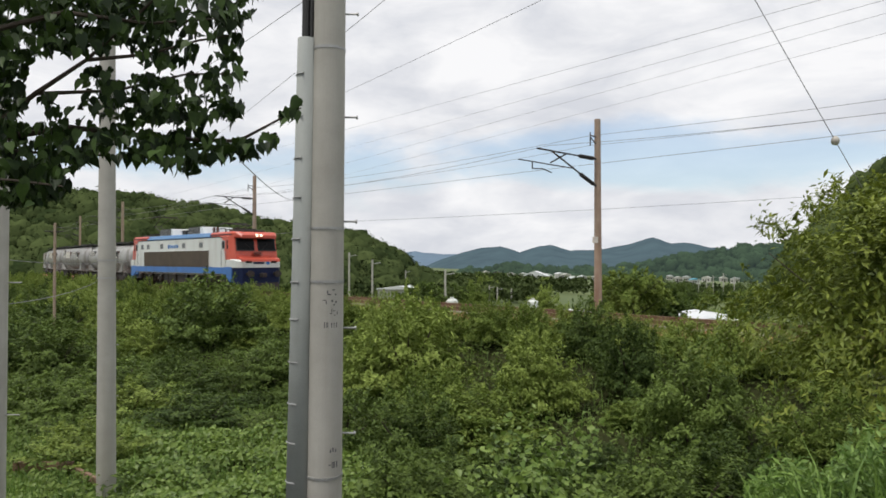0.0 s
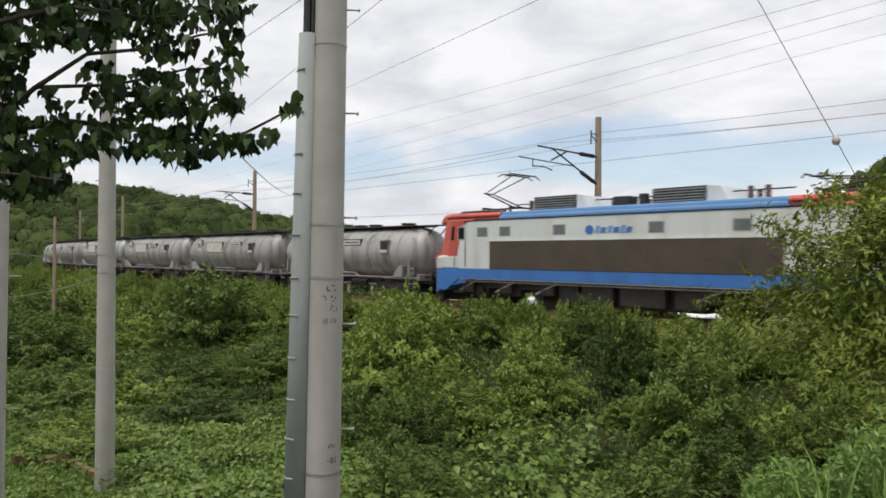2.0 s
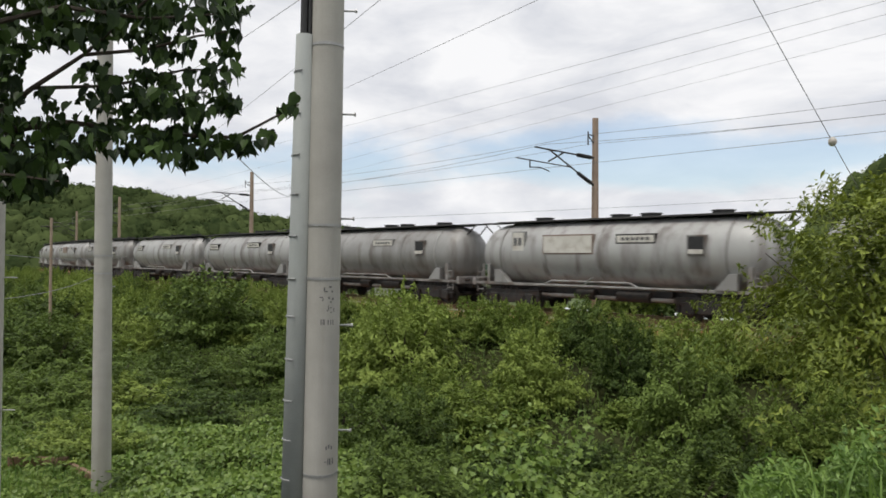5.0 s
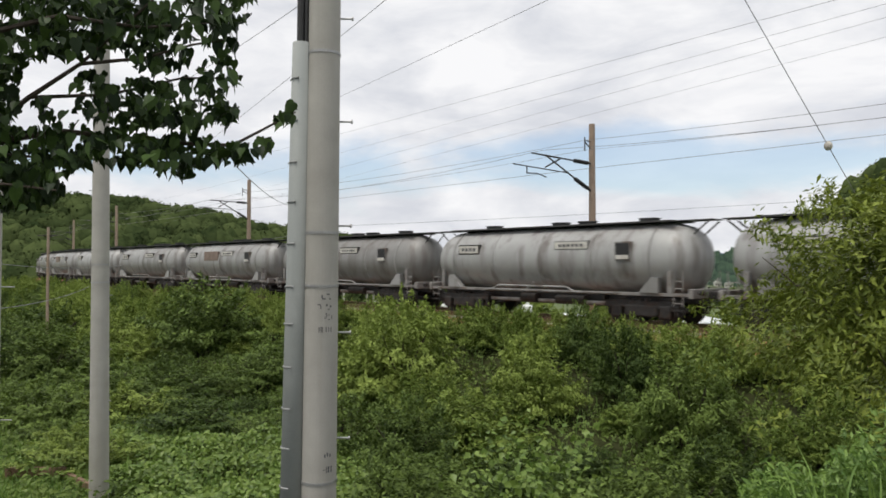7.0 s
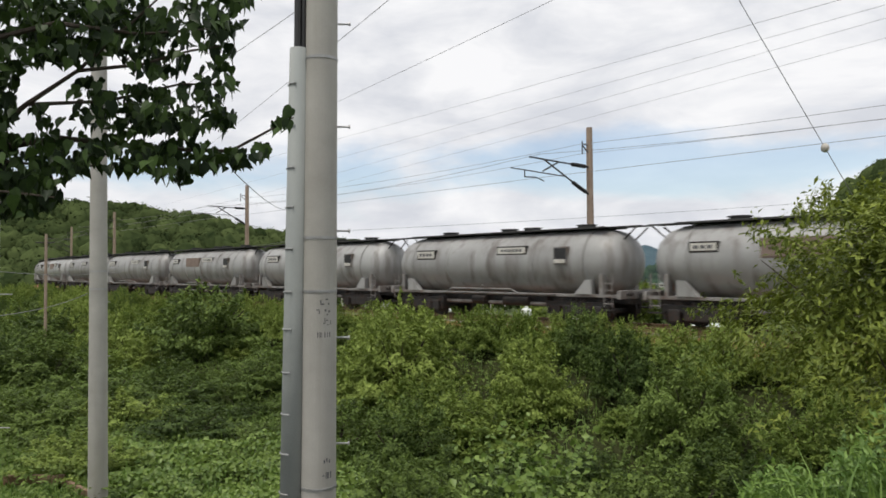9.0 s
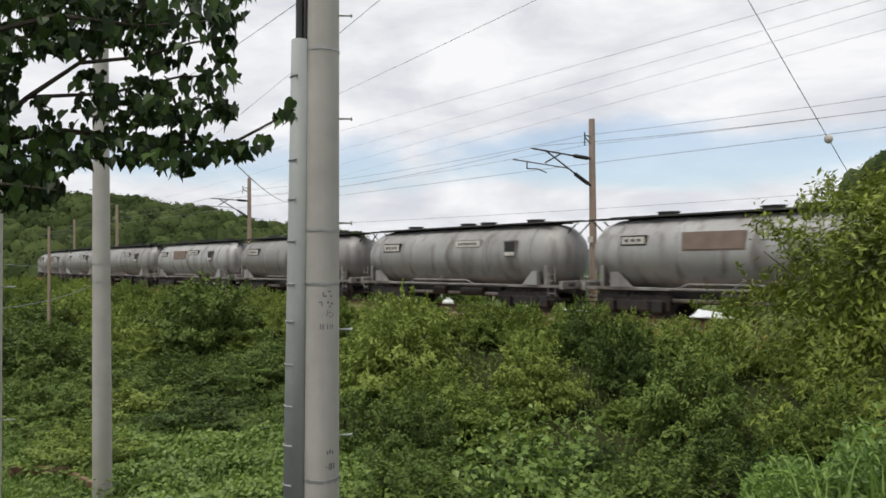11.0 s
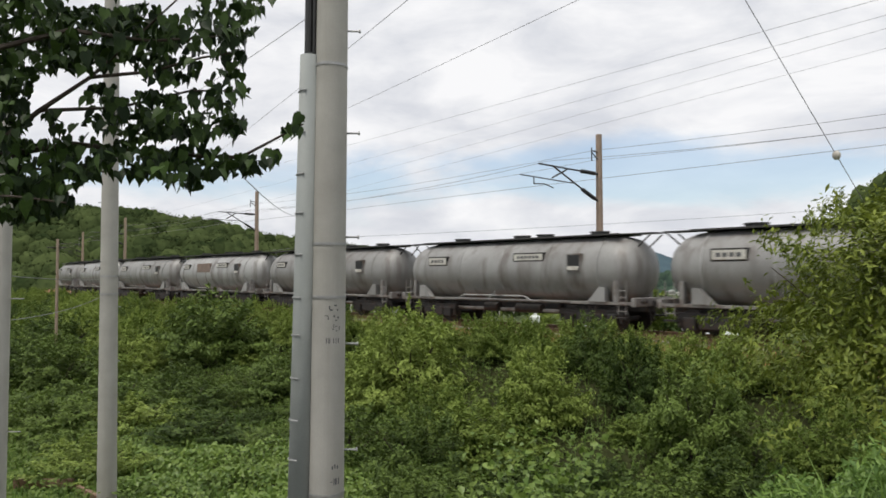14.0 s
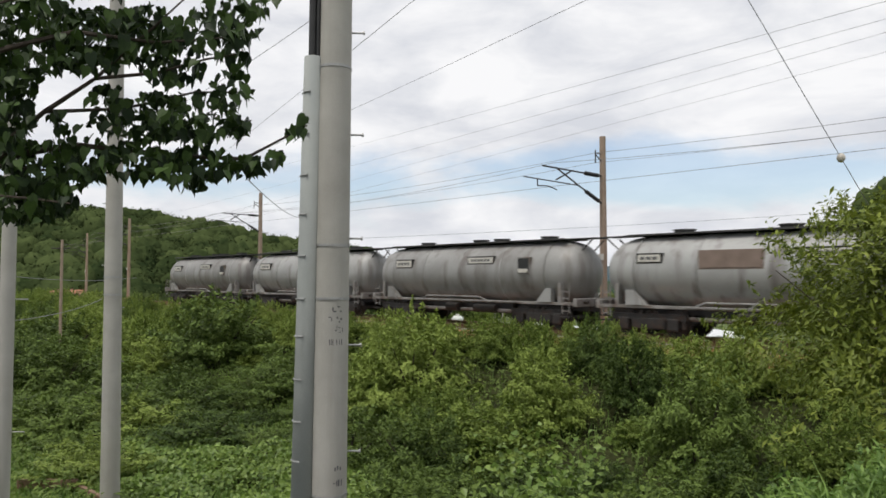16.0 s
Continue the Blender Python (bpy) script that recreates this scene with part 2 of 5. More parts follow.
def lathe(profile, n=28):
    """Turned about x: profile of (x, radius)."""
    bm = bmesh.new()
    rings = []
    for x, r in profile:
        rings.append([bm.verts.new((x, r * math.cos(2 * math.pi * k / n), r * math.sin(2 * math.pi * k / n))) for k in range(n)])
    for a, b in zip(rings, rings[1:]):
        for k in range(n):
            bm.faces.new((a[k], a[(k + 1) % n], b[(k + 1) % n], b[k]))
    bm.faces.new(rings[0][::-1])
    bm.faces.new(rings[-1])
    bmesh.ops.recalc_face_normals(bm, faces=bm.faces)
    return bm


# ---- the lie of the land, told along and across the track ----
DX, DY = 0.679, -0.7341
NX, NY = 0.7341, 0.679
MID = 21.65
BEND_AT, BEND_R, BEND_MAX = -58.0, 220.0, radians(30)
SPEED = 17.9


def on_track(a, b=0.0, z=0.0):
    """The pose at a metres along the track's middle line, b metres beyond it; x runs with the train."""
    if a >= BEND_AT:
        x, y, turn = NX * MID + DX * a, NY * MID + DY * a, 0.0
    else:
        back = BEND_AT - a
        arc = min(back / BEND_R, BEND_MAX)
        rest = back - arc * BEND_R
        fx = -BEND_R * math.sin(arc) - rest * math.cos(arc)
        fy = BEND_R * (1 - math.cos(arc)) + rest * math.sin(arc)
        aa, bb = BEND_AT + fx, fy
        x, y, turn = NX * (MID + bb) + DX * aa, NY * (MID + bb) + DY * aa, -arc
    heading = math.atan2(DY, DX) + turn
    return Matrix.Translation((x, y, z)) @ Matrix.Rotation(heading, 4, "Z") @ Matrix.Translation((0, b, 0))


def along_across(x, y):
    a, b = x * DX + y * DY, x * NX + y * NY - MID
    if a < BEND_AT:
        cx, cy = BEND_AT, BEND_R
        ang = math.atan2(cx - a, cy - b)
        r = math.hypot(a - cx, b - cy)
        if ang <= BEND_MAX:
            return BEND_AT - ang * BEND_R, BEND_R - r
        ca, cb = BEND_AT - BEND_R * math.sin(BEND_MAX), BEND_R * (1 - math.cos(BEND_MAX))
        ux, uy = -math.cos(BEND_MAX), math.sin(BEND_MAX)
        s = (a - ca) * ux + (b - cb) * uy
        return BEND_AT - BEND_R * BEND_MAX - s, (b - cb) * -ux + (a - ca) * uy
    return a, b


def ramp(v, *knots):
    for (p, q), (r, s) in zip(knots, knots[1:]):
        if v <= r:
            k = max(0.0, min(1.0, (v - p) / (r - p)))
            k = k * k * (3 - 2 * k)
            return q + (s - q) * k
    return knots[-1][1]


def land(x, y):
    a, b = along_across(x, y)
    if b < 0:
        z = ramp(b, (-60, 0.6), (-23, 0.15), (-21.2, -0.3), (-18.6, -2.3), (-10, -2.7), (-7.5, -2.2), (-2.6, -0.68), (-1.0, -0.65))
        z += ramp(a, (-140, 2.0), (-70, 0.0)) * ramp(b, (-20, 1), (-4, 0))
    else:
        z = ramp(b, (1.0, -0.65), (3.0, -0.75), (10, -3.6), (60, -5.2), (300, -14.0), (700, -27.0), (1500, -34.0))
    if y > 0:
        z += ramp(y, (0.0, 0.0), (3.5, 2.4), (9.8, 0.0)) * ramp(x / max(y, 0.5), (0.2, 0.0), (0.46, 1.0)) * ramp(b, (-19, 0.2), (-16, 1.0))
    z += 0.12 * noise.noise((x * 0.5, y * 0.5, 0)) * min(1, abs(b) / 4) * (1 if abs(b) > 2.6 else 0)
    return z


def ground():
    radii = [0.0] + [0.6 * 1.052 ** k for k in range(172)]
    n = 300
    verts = [(0, 0, land(0, 0))]
    for r in radii[1:]:
        for k in range(n):
            t = 2 * math.pi * k / n
            x, y = r * math.sin(t), r * math.cos(t)
            verts.append((x, y, land(x, y)))
    faces = [(0, 1 + (k + 1) % n, 1 + k) for k in range(n)]
    for i in range(len(radii) - 2):
        o = 1 + i * n
        faces += [(o + k, o + (k + 1) % n, o + n + (k + 1) % n, o + n + k) for k in range(n)]
    ob = new("ground", raw("ground", verts, faces, M_SOIL, True))
    far = M_FIELD
    ob.data.materials.append(far)
    for p in ob.data.polygons:
        if math.hypot(*p.center[:2]) > 45:
            p.material_index = 1
    tagged(ob, "green overgrown valley ground with dark soil", "ground", kind="structure")


ground()


# ---- leaves ----
def leaf_cloud(points, normals, size, rng, long=1.5, spread=0.6, droop=0.0):
    """One folded leaf of four corners and a mid line at each point. Returns corners and faces."""
    k = len(points)
    nrm = normals + rng.normal(0, spread, (k, 3))
    nrm /= np.linalg.norm(nrm, axis=1, keepdims=True) + 1e-9
    t = rng.normal(0, 1, (k, 3))
    t[:, 2] -= droop
    t -= nrm * np.sum(t * nrm, axis=1, keepdims=True)
    t /= np.linalg.norm(t, axis=1, keepdims=True) + 1e-9
    s = np.cross(nrm, t)
    w = (size * rng.uniform(0.6, 1.3, k))[:, None]
    tip, base = points + t * w * long * 0.5 - nrm * w * 0.12, points - t * w * long * 0.5
    left = points + s * w * 0.42 - t * w * 0.12 + nrm * w * 0.14
    right = points - s * w * 0.42 - t * w * 0.12 + nrm * w * 0.14
    verts = np.stack([base, right, tip, left], axis=1).reshape(-1, 3)
    i = np.arange(k) * 4
    tri = np.concatenate([np.stack([i, i + 1, i + 2], 1), np.stack([i, i + 2, i + 3], 1)])
    return verts, tri


def mesh_of(name, verts, tris, mat):
    me = bpy.data.meshes.new(name)
    me.vertices.add(len(verts))
    me.vertices.foreach_set("co", np.ascontiguousarray(verts, dtype=np.float32).ravel())
    me.loops.add(len(tris) * 3)
    me.loops.foreach_set("vertex_index", np.ascontiguousarray(tris, dtype=np.int32).ravel())
    me.polygons.add(len(tris))
    me.polygons.foreach_set("loop_start", np.arange(len(tris), dtype=np.int32) * 3)
    me.update(calc_edges=True)
    me.validate()
    me.materials.append(mat)
    return me


def crown_points(rng, count, lobes, radii, lobe=0.42, shell=0.75):
    """Points on the upper shells of many lobes heaped within a body of the given half sizes."""
    radii = np.array(radii)
    u = rng.normal(0, 1, (lobes, 3))
    u[:, 2] = np.abs(u[:, 2]) * 1.1 - 0.25
    u /= np.linalg.norm(u, axis=1, keepdims=True)
    centre = u * rng.uniform(0.35, 0.85, (lobes, 1)) * radii
    size = rng.uniform(0.6, 1.25, lobes) * lobe * radii.mean()
    which = rng.integers(0, lobes, count)
    v = rng.normal(0, 1, (count, 3))
    v[:, 2] += 0.35
    v /= np.linalg.norm(v, axis=1, keepdims=True)
    r = size[which] * (shell + (1 - shell) * 1.6 * rng.random(count))
    return centre[which] + v * r[:, None] * [1, 1, 0.85], v


def shrub_model(seed, leaves, size, mat, leaf, radii=(1.0, 1.0, 0.8)):
    """Flat feathery sprays that arch out of a shaded core, lighter shoots on top."""
    rng = np.random.default_rng(seed)
    radii = np.array(radii)
    sprays = 74
    u = rng.normal(0, 1, (sprays, 3))
    u[:, 2] = np.abs(u[:, 2]) * 1.05 - 0.12
    u /= np.linalg.norm(u, axis=1, keepdims=True)
    tip = u * radii * rng.uniform(0.72, 1.28, (sprays, 1)) + [0, 0, radii[2] * 0.42]
    root = tip * rng.uniform(0.38, 0.58, (sprays, 1))
    k = int(leaves * 0.86) // sprays
    f = rng.random((sprays, k, 1)) ** 0.75
    side = np.cross(u, [0, 0, 1.0])
    side /= np.linalg.norm(side, axis=1, keepdims=True) + 1e-6
    wide = rng.normal(0, 1, (sprays, k, 1)) * (0.17 * (1.12 - f) + 0.02)
    p = root[:, None, :] + (tip - root)[:, None, :] * f + side[:, None, :] * wide
    p = p + rng.normal(0, 0.028, p.shape)
    p[:, :, 2] -= (0.14 * f[:, :, 0] ** 3 + 0.5 * np.abs(wide[:, :, 0]) ** 1.3)
    n = np.broadcast_to(u[:, None, :] * 0.45 + [0, 0, 0.9], p.shape).reshape(-1, 3)
    p = p.reshape(-1, 3)
    # the core that closes the view through
    q, m = crown_points(rng, int(leaves * 0.14), 7, radii * 0.66, 0.42, 0.7)
    q[:, 2] += radii[2] * 0.30
    p, n = np.concatenate([p, q]), np.concatenate([n, m])
    # long upright shoots that break the outline
    for _ in range(16):
        a, r = rng.uniform(0, 6.28), rng.uniform(0.1, 0.7)
        base = np.array([math.cos(a) * r, math.sin(a) * r, radii[2] * (1.25 - 0.5 * r)])
        way = np.array([math.cos(a) * 0.3, math.sin(a) * 0.3, 1.0]) * rng.uniform(0.2, 0.5) * radii[2]
        k = 30
        f = rng.random(k)[:, None]
        p = np.concatenate([p, base + way * f + rng.normal(0, 0.06, (k, 3)) * (1.15 - f)])
        n = np.concatenate([n, rng.normal(0, 0.7, (k, 3)) + [0, 0, 1]])
    keep = p[:, 2] > -0.3
    v, t = leaf_cloud(p[keep], n[keep], leaf, rng, 2.0, 0.42)
    return mesh_of("foliage", v * size, t, mat)


def stem_model(seed, size):
    rng = random.Random(seed)
    bm = bmesh.new()
    for _ in range(6):
        a = rng.uniform(0, 6.28)
        top = (math.cos(a) * 0.55 * size, math.sin(a) * 0.55 * size, 0.75 * size)
        mid = (top[0] * 0.35, top[1] * 0.35, 0.35 * size)
        rod(bm, (0, 0, -0.3), mid, 0.03 * size, 0.02 * size, 5)
        rod(bm, mid, top, 0.02 * size, 0.006 * size, 5)
    me = bpy.data.meshes.new("stem")
    bm.to_mesh(me)
    bm.free()
    me.materials.append(M_BARK)
    return me


SHRUBS = [(shrub_model(k, 11000, 1.0, M_SHRUB, 0.036), stem_model(k, 1.0)) for k in range(4)]
SHRUBS_Y = [(shrub_model(20 + k, 11000, 1.0, M_SHRUB_Y, 0.036), stem_model(k, 1.0)) for k in range(3)]
MID_SHRUBS = [(shrub_model(60 + k, 8000, 1.0, M_SHRUB, 0.044), stem_model(k, 1.0)) for k in range(4)]
MID_SHRUBS_Y = [(shrub_model(70 + k, 8000, 1.0, M_SHRUB_Y, 0.044), stem_model(k, 1.0)) for k in range(3)]
FAR_SHRUBS = [(shrub_model(40 + k, 7500, 1.0, M_SHRUB, 0.045), stem_model(k, 1.0)) for k in range(3)]
FAR_SHRUBS_Y = [(shrub_model(50 + k, 7500, 1.0, M_SHRUB_Y, 0.045), stem_model(k, 1.0)) for k in range(2)]


def shrub(model, x, y, z, size, turn, label, squash=1.0):
    ob = thing("shrub", label, "shrub", "shrubs on the bank", at=Matrix.LocRotScale((x, y, z), Euler((0, 0, turn)), (size, size, size * squash)))
    for name, me in (("foliage", model[0]), ("stem", model[1])):
        o = new(name, me)
        o.parent = ob


def bank_of_shrubs():
    rng = random.Random(5)
    rows = ((-3.5, 1.6), (-4.7, 1.9), (-6.8, 2.6), (-9.2, 2.8), (-11.8, 2.8), (-14.4, 2.7), (-17.2, 2.8))
    for j, (b, gap) in enumerate(rows):
        a = -92.0
        while a < 26:
            a += gap * rng.uniform(0.7, 1.3)
            bb = b + rng.uniform(-0.8, 0.8) * (0.22 if j == 0 else 1.0)
            m = on_track(a, bb)
            x, y = m.translation.x, m.translation.y
            if y < 6.5 or abs(x / y) > 0.72 or (y > 26 and rng.random() < 0.2):
                continue
            if y < 15 and -0.47 < x / y < -0.08 and bb < -8.5:
                continue
            if (y < 9.0 and bb < -12 and x > 0) or (bb < -15 and y < 9.5):
                continue
            if j == 0 and (-25.2 < a < -22.9 or a > -6):
                continue
            swell = noise.noise((x * 0.42, y * 0.42, 2.0)) if x > -3 else 1.25 * noise.noise((x * 0.33, y * 0.27, 6.0))
            z = land(x, y)
            top = ramp(bb, (-18, 1.3), (-14, 1.5), (-11, 1.8), (-8.5, 2.05), (-5.5, 2.0), (-4.4, 1.8), (-3.4, 1.3))
            if j < 2:
                top *= rng.uniform(0.86, 1.16)
                size = rng.uniform(0.78, 1.1) * (0.85 if j == 0 else 1.0)
            elif swell < -0.16 and y < 40:
                # low growth in the shaded hollows
                top *= rng.uniform(0.34, 0.5)
                size = rng.uniform(0.7, 1.0)
            else:
                top *= 0.92 + 0.9 * swell + rng.uniform(-0.08, 0.12)
                size = (1.15 + 0.9 * max(0.0, swell)) * rng.uniform(0.85, 1.2) * (1.2 if x < -3 else 1.0)
            if a < -26:
                top *= 1.12
            if bb > -6 and a > -8:
                top *= 0.85
            # dark-leaved shrubs favoured at right imitate shade under the willowy tree
            yellow = rng.random() < (0.95 if b > -5 else 0.08 if x > 4.5 or (x > 2.6 and b < -8) else 0.8 if b > -7 or (a < -24 and b > -10) else 0.4 if b > -10 else 0.2)
            if y > 26:
                model = rng.choice(FAR_SHRUBS_Y if yellow else FAR_SHRUBS)
            elif y > 16:
                model = rng.choice(MID_SHRUBS_Y if yellow else MID_SHRUBS)
            else:
                model = rng.choice(SHRUBS_Y if yellow else SHRUBS)
            shrub(model, x, y, z - 0.1, size, rng.uniform(0, 6.28), "yellow-green leafy shrub on the embankment slope" if yellow else "dense dark green shrub on the embankment slope", top / size / 1.3)


bank_of_shrubs()


def valley_shrubs():
    """Hedges and small trees between the railway and the village."""
    rng = random.Random(15)
    for k in range(110):
        y = 34 * (12.0 ** rng.random())
        u = rng.uniform(-0.32, 0.46)
        x = u * y
        a, b = along_across(x, y)
        if b < 7:
            continue
        if y < 68 and (abs(u - 0.0126) < 0.035 or abs(u - 0.1256) < 0.035):
            continue
        h = min((EYE - land(x, y)) * rng.uniform(0.45, 0.75) * (0.7 if y < 60 else 0.9), rng.uniform(3.0, 5.0))
        size = rng.uniform(0.5, 0.9) * h
        shrub(rng.choice(FAR_SHRUBS + FAR_SHRUBS_Y[:1]), x, y, land(x, y) - 0.1, size, rng.uniform(0, 6.28), "green bush on the valley floor beyond the railway", h / size / 1.3)


valley_shrubs()


# ---- railway: ballast bed, sleepers, rails ----
RAIL = -0.15
def strip(name, outline, a0, a1, step, mat, parent=None):
    """A profile of (b, z) led along the track."""
    stations = np.arange(a0, a1 + 0.01, step)
    verts, faces, k = [], [], len(outline)
    for a in stations:
        m = on_track(a)
        verts += [m @ Vector((0, b, z)) for b, z in outline]
    for i in range(len(stations) - 1):
        for j in range(k):
            faces.append((i * k + j, i * k + (j + 1) % k, (i + 1) * k + (j + 1) % k, (i + 1) * k + j))
    faces += [tuple(range(k)), tuple(range((len(stations) - 1) * k, len(stations) * k))[::-1]]
    ob = new(name, raw(name, verts, faces, mat))
    ob.parent = parent
    return ob


bed = strip("trackbed", [(-2.9, -0.90), (-1.75, -0.39), (1.75, -0.39), (2.9, -0.90), (2.9, -1.5), (-2.9, -1.5)], -220, 60, 2.5, M_BALLAST)
tagged(bed, "rust-brown crushed stone ballast bed", "railway track", kind="structure")
for side in (-1, 1):
    c = side * 0.7525
    rail = strip("rail", [(c - 0.07, -0.172), (c - 0.07, -0.155), (c - 0.012, -0.14), (c - 0.012, -0.05), (c - 0.036, -0.035), (c - 0.036, 0.0), (c + 0.036, 0.0), (c + 0.036, -0.035), (c + 0.012, -0.05), (c + 0.012, -0.14), (c + 0.07, -0.155), (c + 0.07, -0.172)], -220, 60, 2.5, M_RAIL)
    rail.location.z = RAIL
    tagged(rail, "long brown steel rail with worn running surface", "rail", "rails of the track", kind="structure")


def ballast_stones():
    rng = np.random.default_rng(3)
    k = 26000
    a = rng.uniform(-48, 22, k)
    b = rng.uniform(-2.8, 2.8, k)
    z = np.where(np.abs(b) < 1.75, -0.385, -0.39 - (np.abs(b) - 1.75) * 0.443)
    x, y = NX * (MID + b) + DX * a, NY * (MID + b) + DY * a
    c = np.stack([x, y, z], 1)
    s = rng.uniform(0.02, 0.045, k)[:, None, None]
    octa = np.array([[1, 0, 0], [0, 1, 0], [-1, 0, 0], [0, -1, 0], [0, 0, 0.9]])
    v = c[:, None, :] + (octa[None] + rng.normal(0, 0.25, (k, 5, 3))) * s
    i = (np.arange(k) * 5)[:, None]
    tri = np.concatenate([i + np.array([[0, 1, 4]]), i + np.array([[1, 2, 4]]), i + np.array([[2, 3, 4]]), i + np.array([[3, 0, 4]])])
    ob = new("ballast_stones", mesh_of("ballast_stones", v.reshape(-1, 3), tri, M_BALLAST))
    tagged(ob, "loose rust-coloured crushed stones on the trackbed", "ballast", kind="stuff")


ballast_stones()


def sleepers():
    me = bpy.data.meshes.new("sleeper")
    bm = boxed(-0.13, 0.13, -1.2, 1.2, -0.36, -0.176, 0.02)
    bm.to_mesh(me)
    bm.free()
    me.materials.append(M_SLEEPER)
    for k in range(130):
        o = new("sleeper", me)
        o.matrix_basis = on_track(-56 + 0.62 * k, 0, RAIL)
        o.parent = bed


sleepers()

def fitted(ob, fx, fy, fz):
    """Trims a vehicle's parts, all but its wheels, to the true length, width and height."""
    for o in ob.children:
        if o.name.startswith("wheelset"):
            o.location.x *= fx
        elif o.name.startswith("bogie_frame"):
            o.data.transform(Matrix.Diagonal((fx, fy, 1, 1)))
        else:
            o.data.transform(Matrix.Translation((0, 0, 0.15)) @ Matrix.Diagonal((fx, fy, fz, 1)))


# ---- the locomotive: x forward, y to its left, z up from the rail ----
HALF = 8.95


def body_shell(bm, sections):
    """Sections of (x, half width, z low, z high): rings joined into one closed skin."""
    rings = []
    for x, w, z0, z1 in sections:
        c = 0.10
        ring = [(-w, z0), (-w, z1 - c), (-w + c, z1), (w - c, z1), (w, z1 - c), (w, z0)]
        rings.append([bm.verts.new((x, y, z)) for y, z in ring])
    for a, b in zip(rings, rings[1:]):
        for k in range(6):
            bm.faces.new((a[k], a[(k + 1) % 6], b[(k + 1) % 6], b[k]))
    bm.faces.new(rings[0])
    bm.faces.new(rings[-1][::-1])
    bmesh.ops.recalc_face_normals(bm, faces=bm.faces)
    return bm


def wheelset(parent, x, z, r, name="wheelset"):
    bm = bmesh.new()
    rod(bm, (0, -0.8, 0), (0, 0.8, 0), 0.09, n=10)
    for s in (-1, 1):
        rod(bm, (0, s * 0.68, 0), (0, s * 0.80, 0), r, n=26)
        rod(bm, (0, s * 0.645, 0), (0, s * 0.68, 0), r + 0.028, n=26)
        for k in range(6):
            t = k * math.pi / 3
            rod(bm, (0.55 * r * math.cos(t), s * 0.79, 0.55 * r * math.sin(t)), (0.55 * r * math.cos(t), s * 0.83, 0.55 * r * math.sin(t)), 0.06 * r / 0.43, n=6)
    o = part(name, bm, M_DARKSTEEL, parent)
    o.matrix_basis = pose(x, 0, z)
    return o


def bogie(parent, x, r, base, mat):
    bm = bmesh.new()
    for s in (-1, 1):
        y0, y1 = s * 0.95, s * 1.12
        box(bm, x - base / 2 - 0.45, x + base / 2 + 0.45, y0, y1, r + 0.12, r + 0.34, 0.03)
        box(bm, x - 0.55, x + 0.55, y0 - s * 0.02, y1 + s * 0.02, r - 0.16, r + 0.2, 0.04)
        for w in (-base / 2, base / 2):
            box(bm, x + w - 0.19, x + w + 0.19, y0, y1 + s * 0.06, r - 0.2, r + 0.2, 0.05)
            for q in (-0.34, 0.34):
                rod(bm, (x + w + q, s * 1.05, r - 0.12), (x + w + q, s * 1.05, r + 0.16), 0.075, n=10)
        for q in (-0.25, 0, 0.25):
            rod(bm, (x + q, s * 1.06, r - 0.1), (x + q, s * 1.06, r + 0.42), 0.08, n=10)
    box(bm, x - 0.3, x + 0.3, -0.95, 0.95, r, r + 0.3)
    return part("bogie_frame", bm, mat, parent)


def pantograph(parent, x, raised, flip):
    bm = bmesh.new()
    s = flip
    box(bm, x - 0.75, x + 0.75, -0.06, 0.06, 4.07, 4.13)
    for p in (-0.7, 0.7):
        box(bm, x + p - 0.05, x + p + 0.05, -0.65, 0.65, 4.07, 4.14)
        for q in (-0.6, 0.6):
            rod(bm, (x + p, q, 3.8), (x + p, q, 4.08), 0.055, n=8)
    if raised:
        knee, head = (x - s * 1.0, 0, 4.82), (x + s * 0.6, 0, 5.48)
    else:
        knee, head = (x - s * 1.0, 0, 4.36), (x + s * 0.75, 0, 4.50)
    for q in (-0.25, 0.25):
        rod(bm, (x + s * 0.55, q, 4.13), (knee[0], q * 0.8, knee[2]), 0.032, n=6)
        rod(bm, (knee[0], q * 0.8, knee[2]), (head[0], q * 1.6, head[2]), 0.024, n=6)
    rod(bm, (knee[0], -0.3, knee[2]), (knee[0], 0.3, knee[2]), 0.03, n=6)
    for p in (-0.19, 0.19):
        rod(bm, (head[0] + p, -0.75, head[2] + 0.04), (head[0] + p, 0.75, head[2] + 0.04), 0.032, n=6)
        for q in (-1, 1):
            rod(bm, (head[0] + p, q * 0.75, head[2] + 0.04), (head[0] + p, q * 0.98, head[2] - 0.1), 0.024, n=6)
    for q in (-0.4, 0.4):
        rod(bm, (head[0] - 0.19, q, head[2]), (head[0] + 0.19, q, head[2]), 0.02, n=6)
    part("pantograph", bm, M_DARKSTEEL, parent, "raised current collector" if raised else "folded current collector")


def wedge(bm, front, depth):
    """A thick sheet from its corners, pushed back along x by depth."""
    lo = [bm.verts.new(p) for p in front]
    hi = [bm.verts.new((x - depth, y, z)) for x, y, z in front]
    bm.faces.new(lo)
    bm.faces.new(hi[::-1])
    k = len(front)
    for i in range(k):
        bm.faces.new((lo[i], hi[i], hi[(i + 1) % k], lo[(i + 1) % k]))
    bmesh.ops.recalc_face_normals(bm, faces=bm.faces)
    return bm


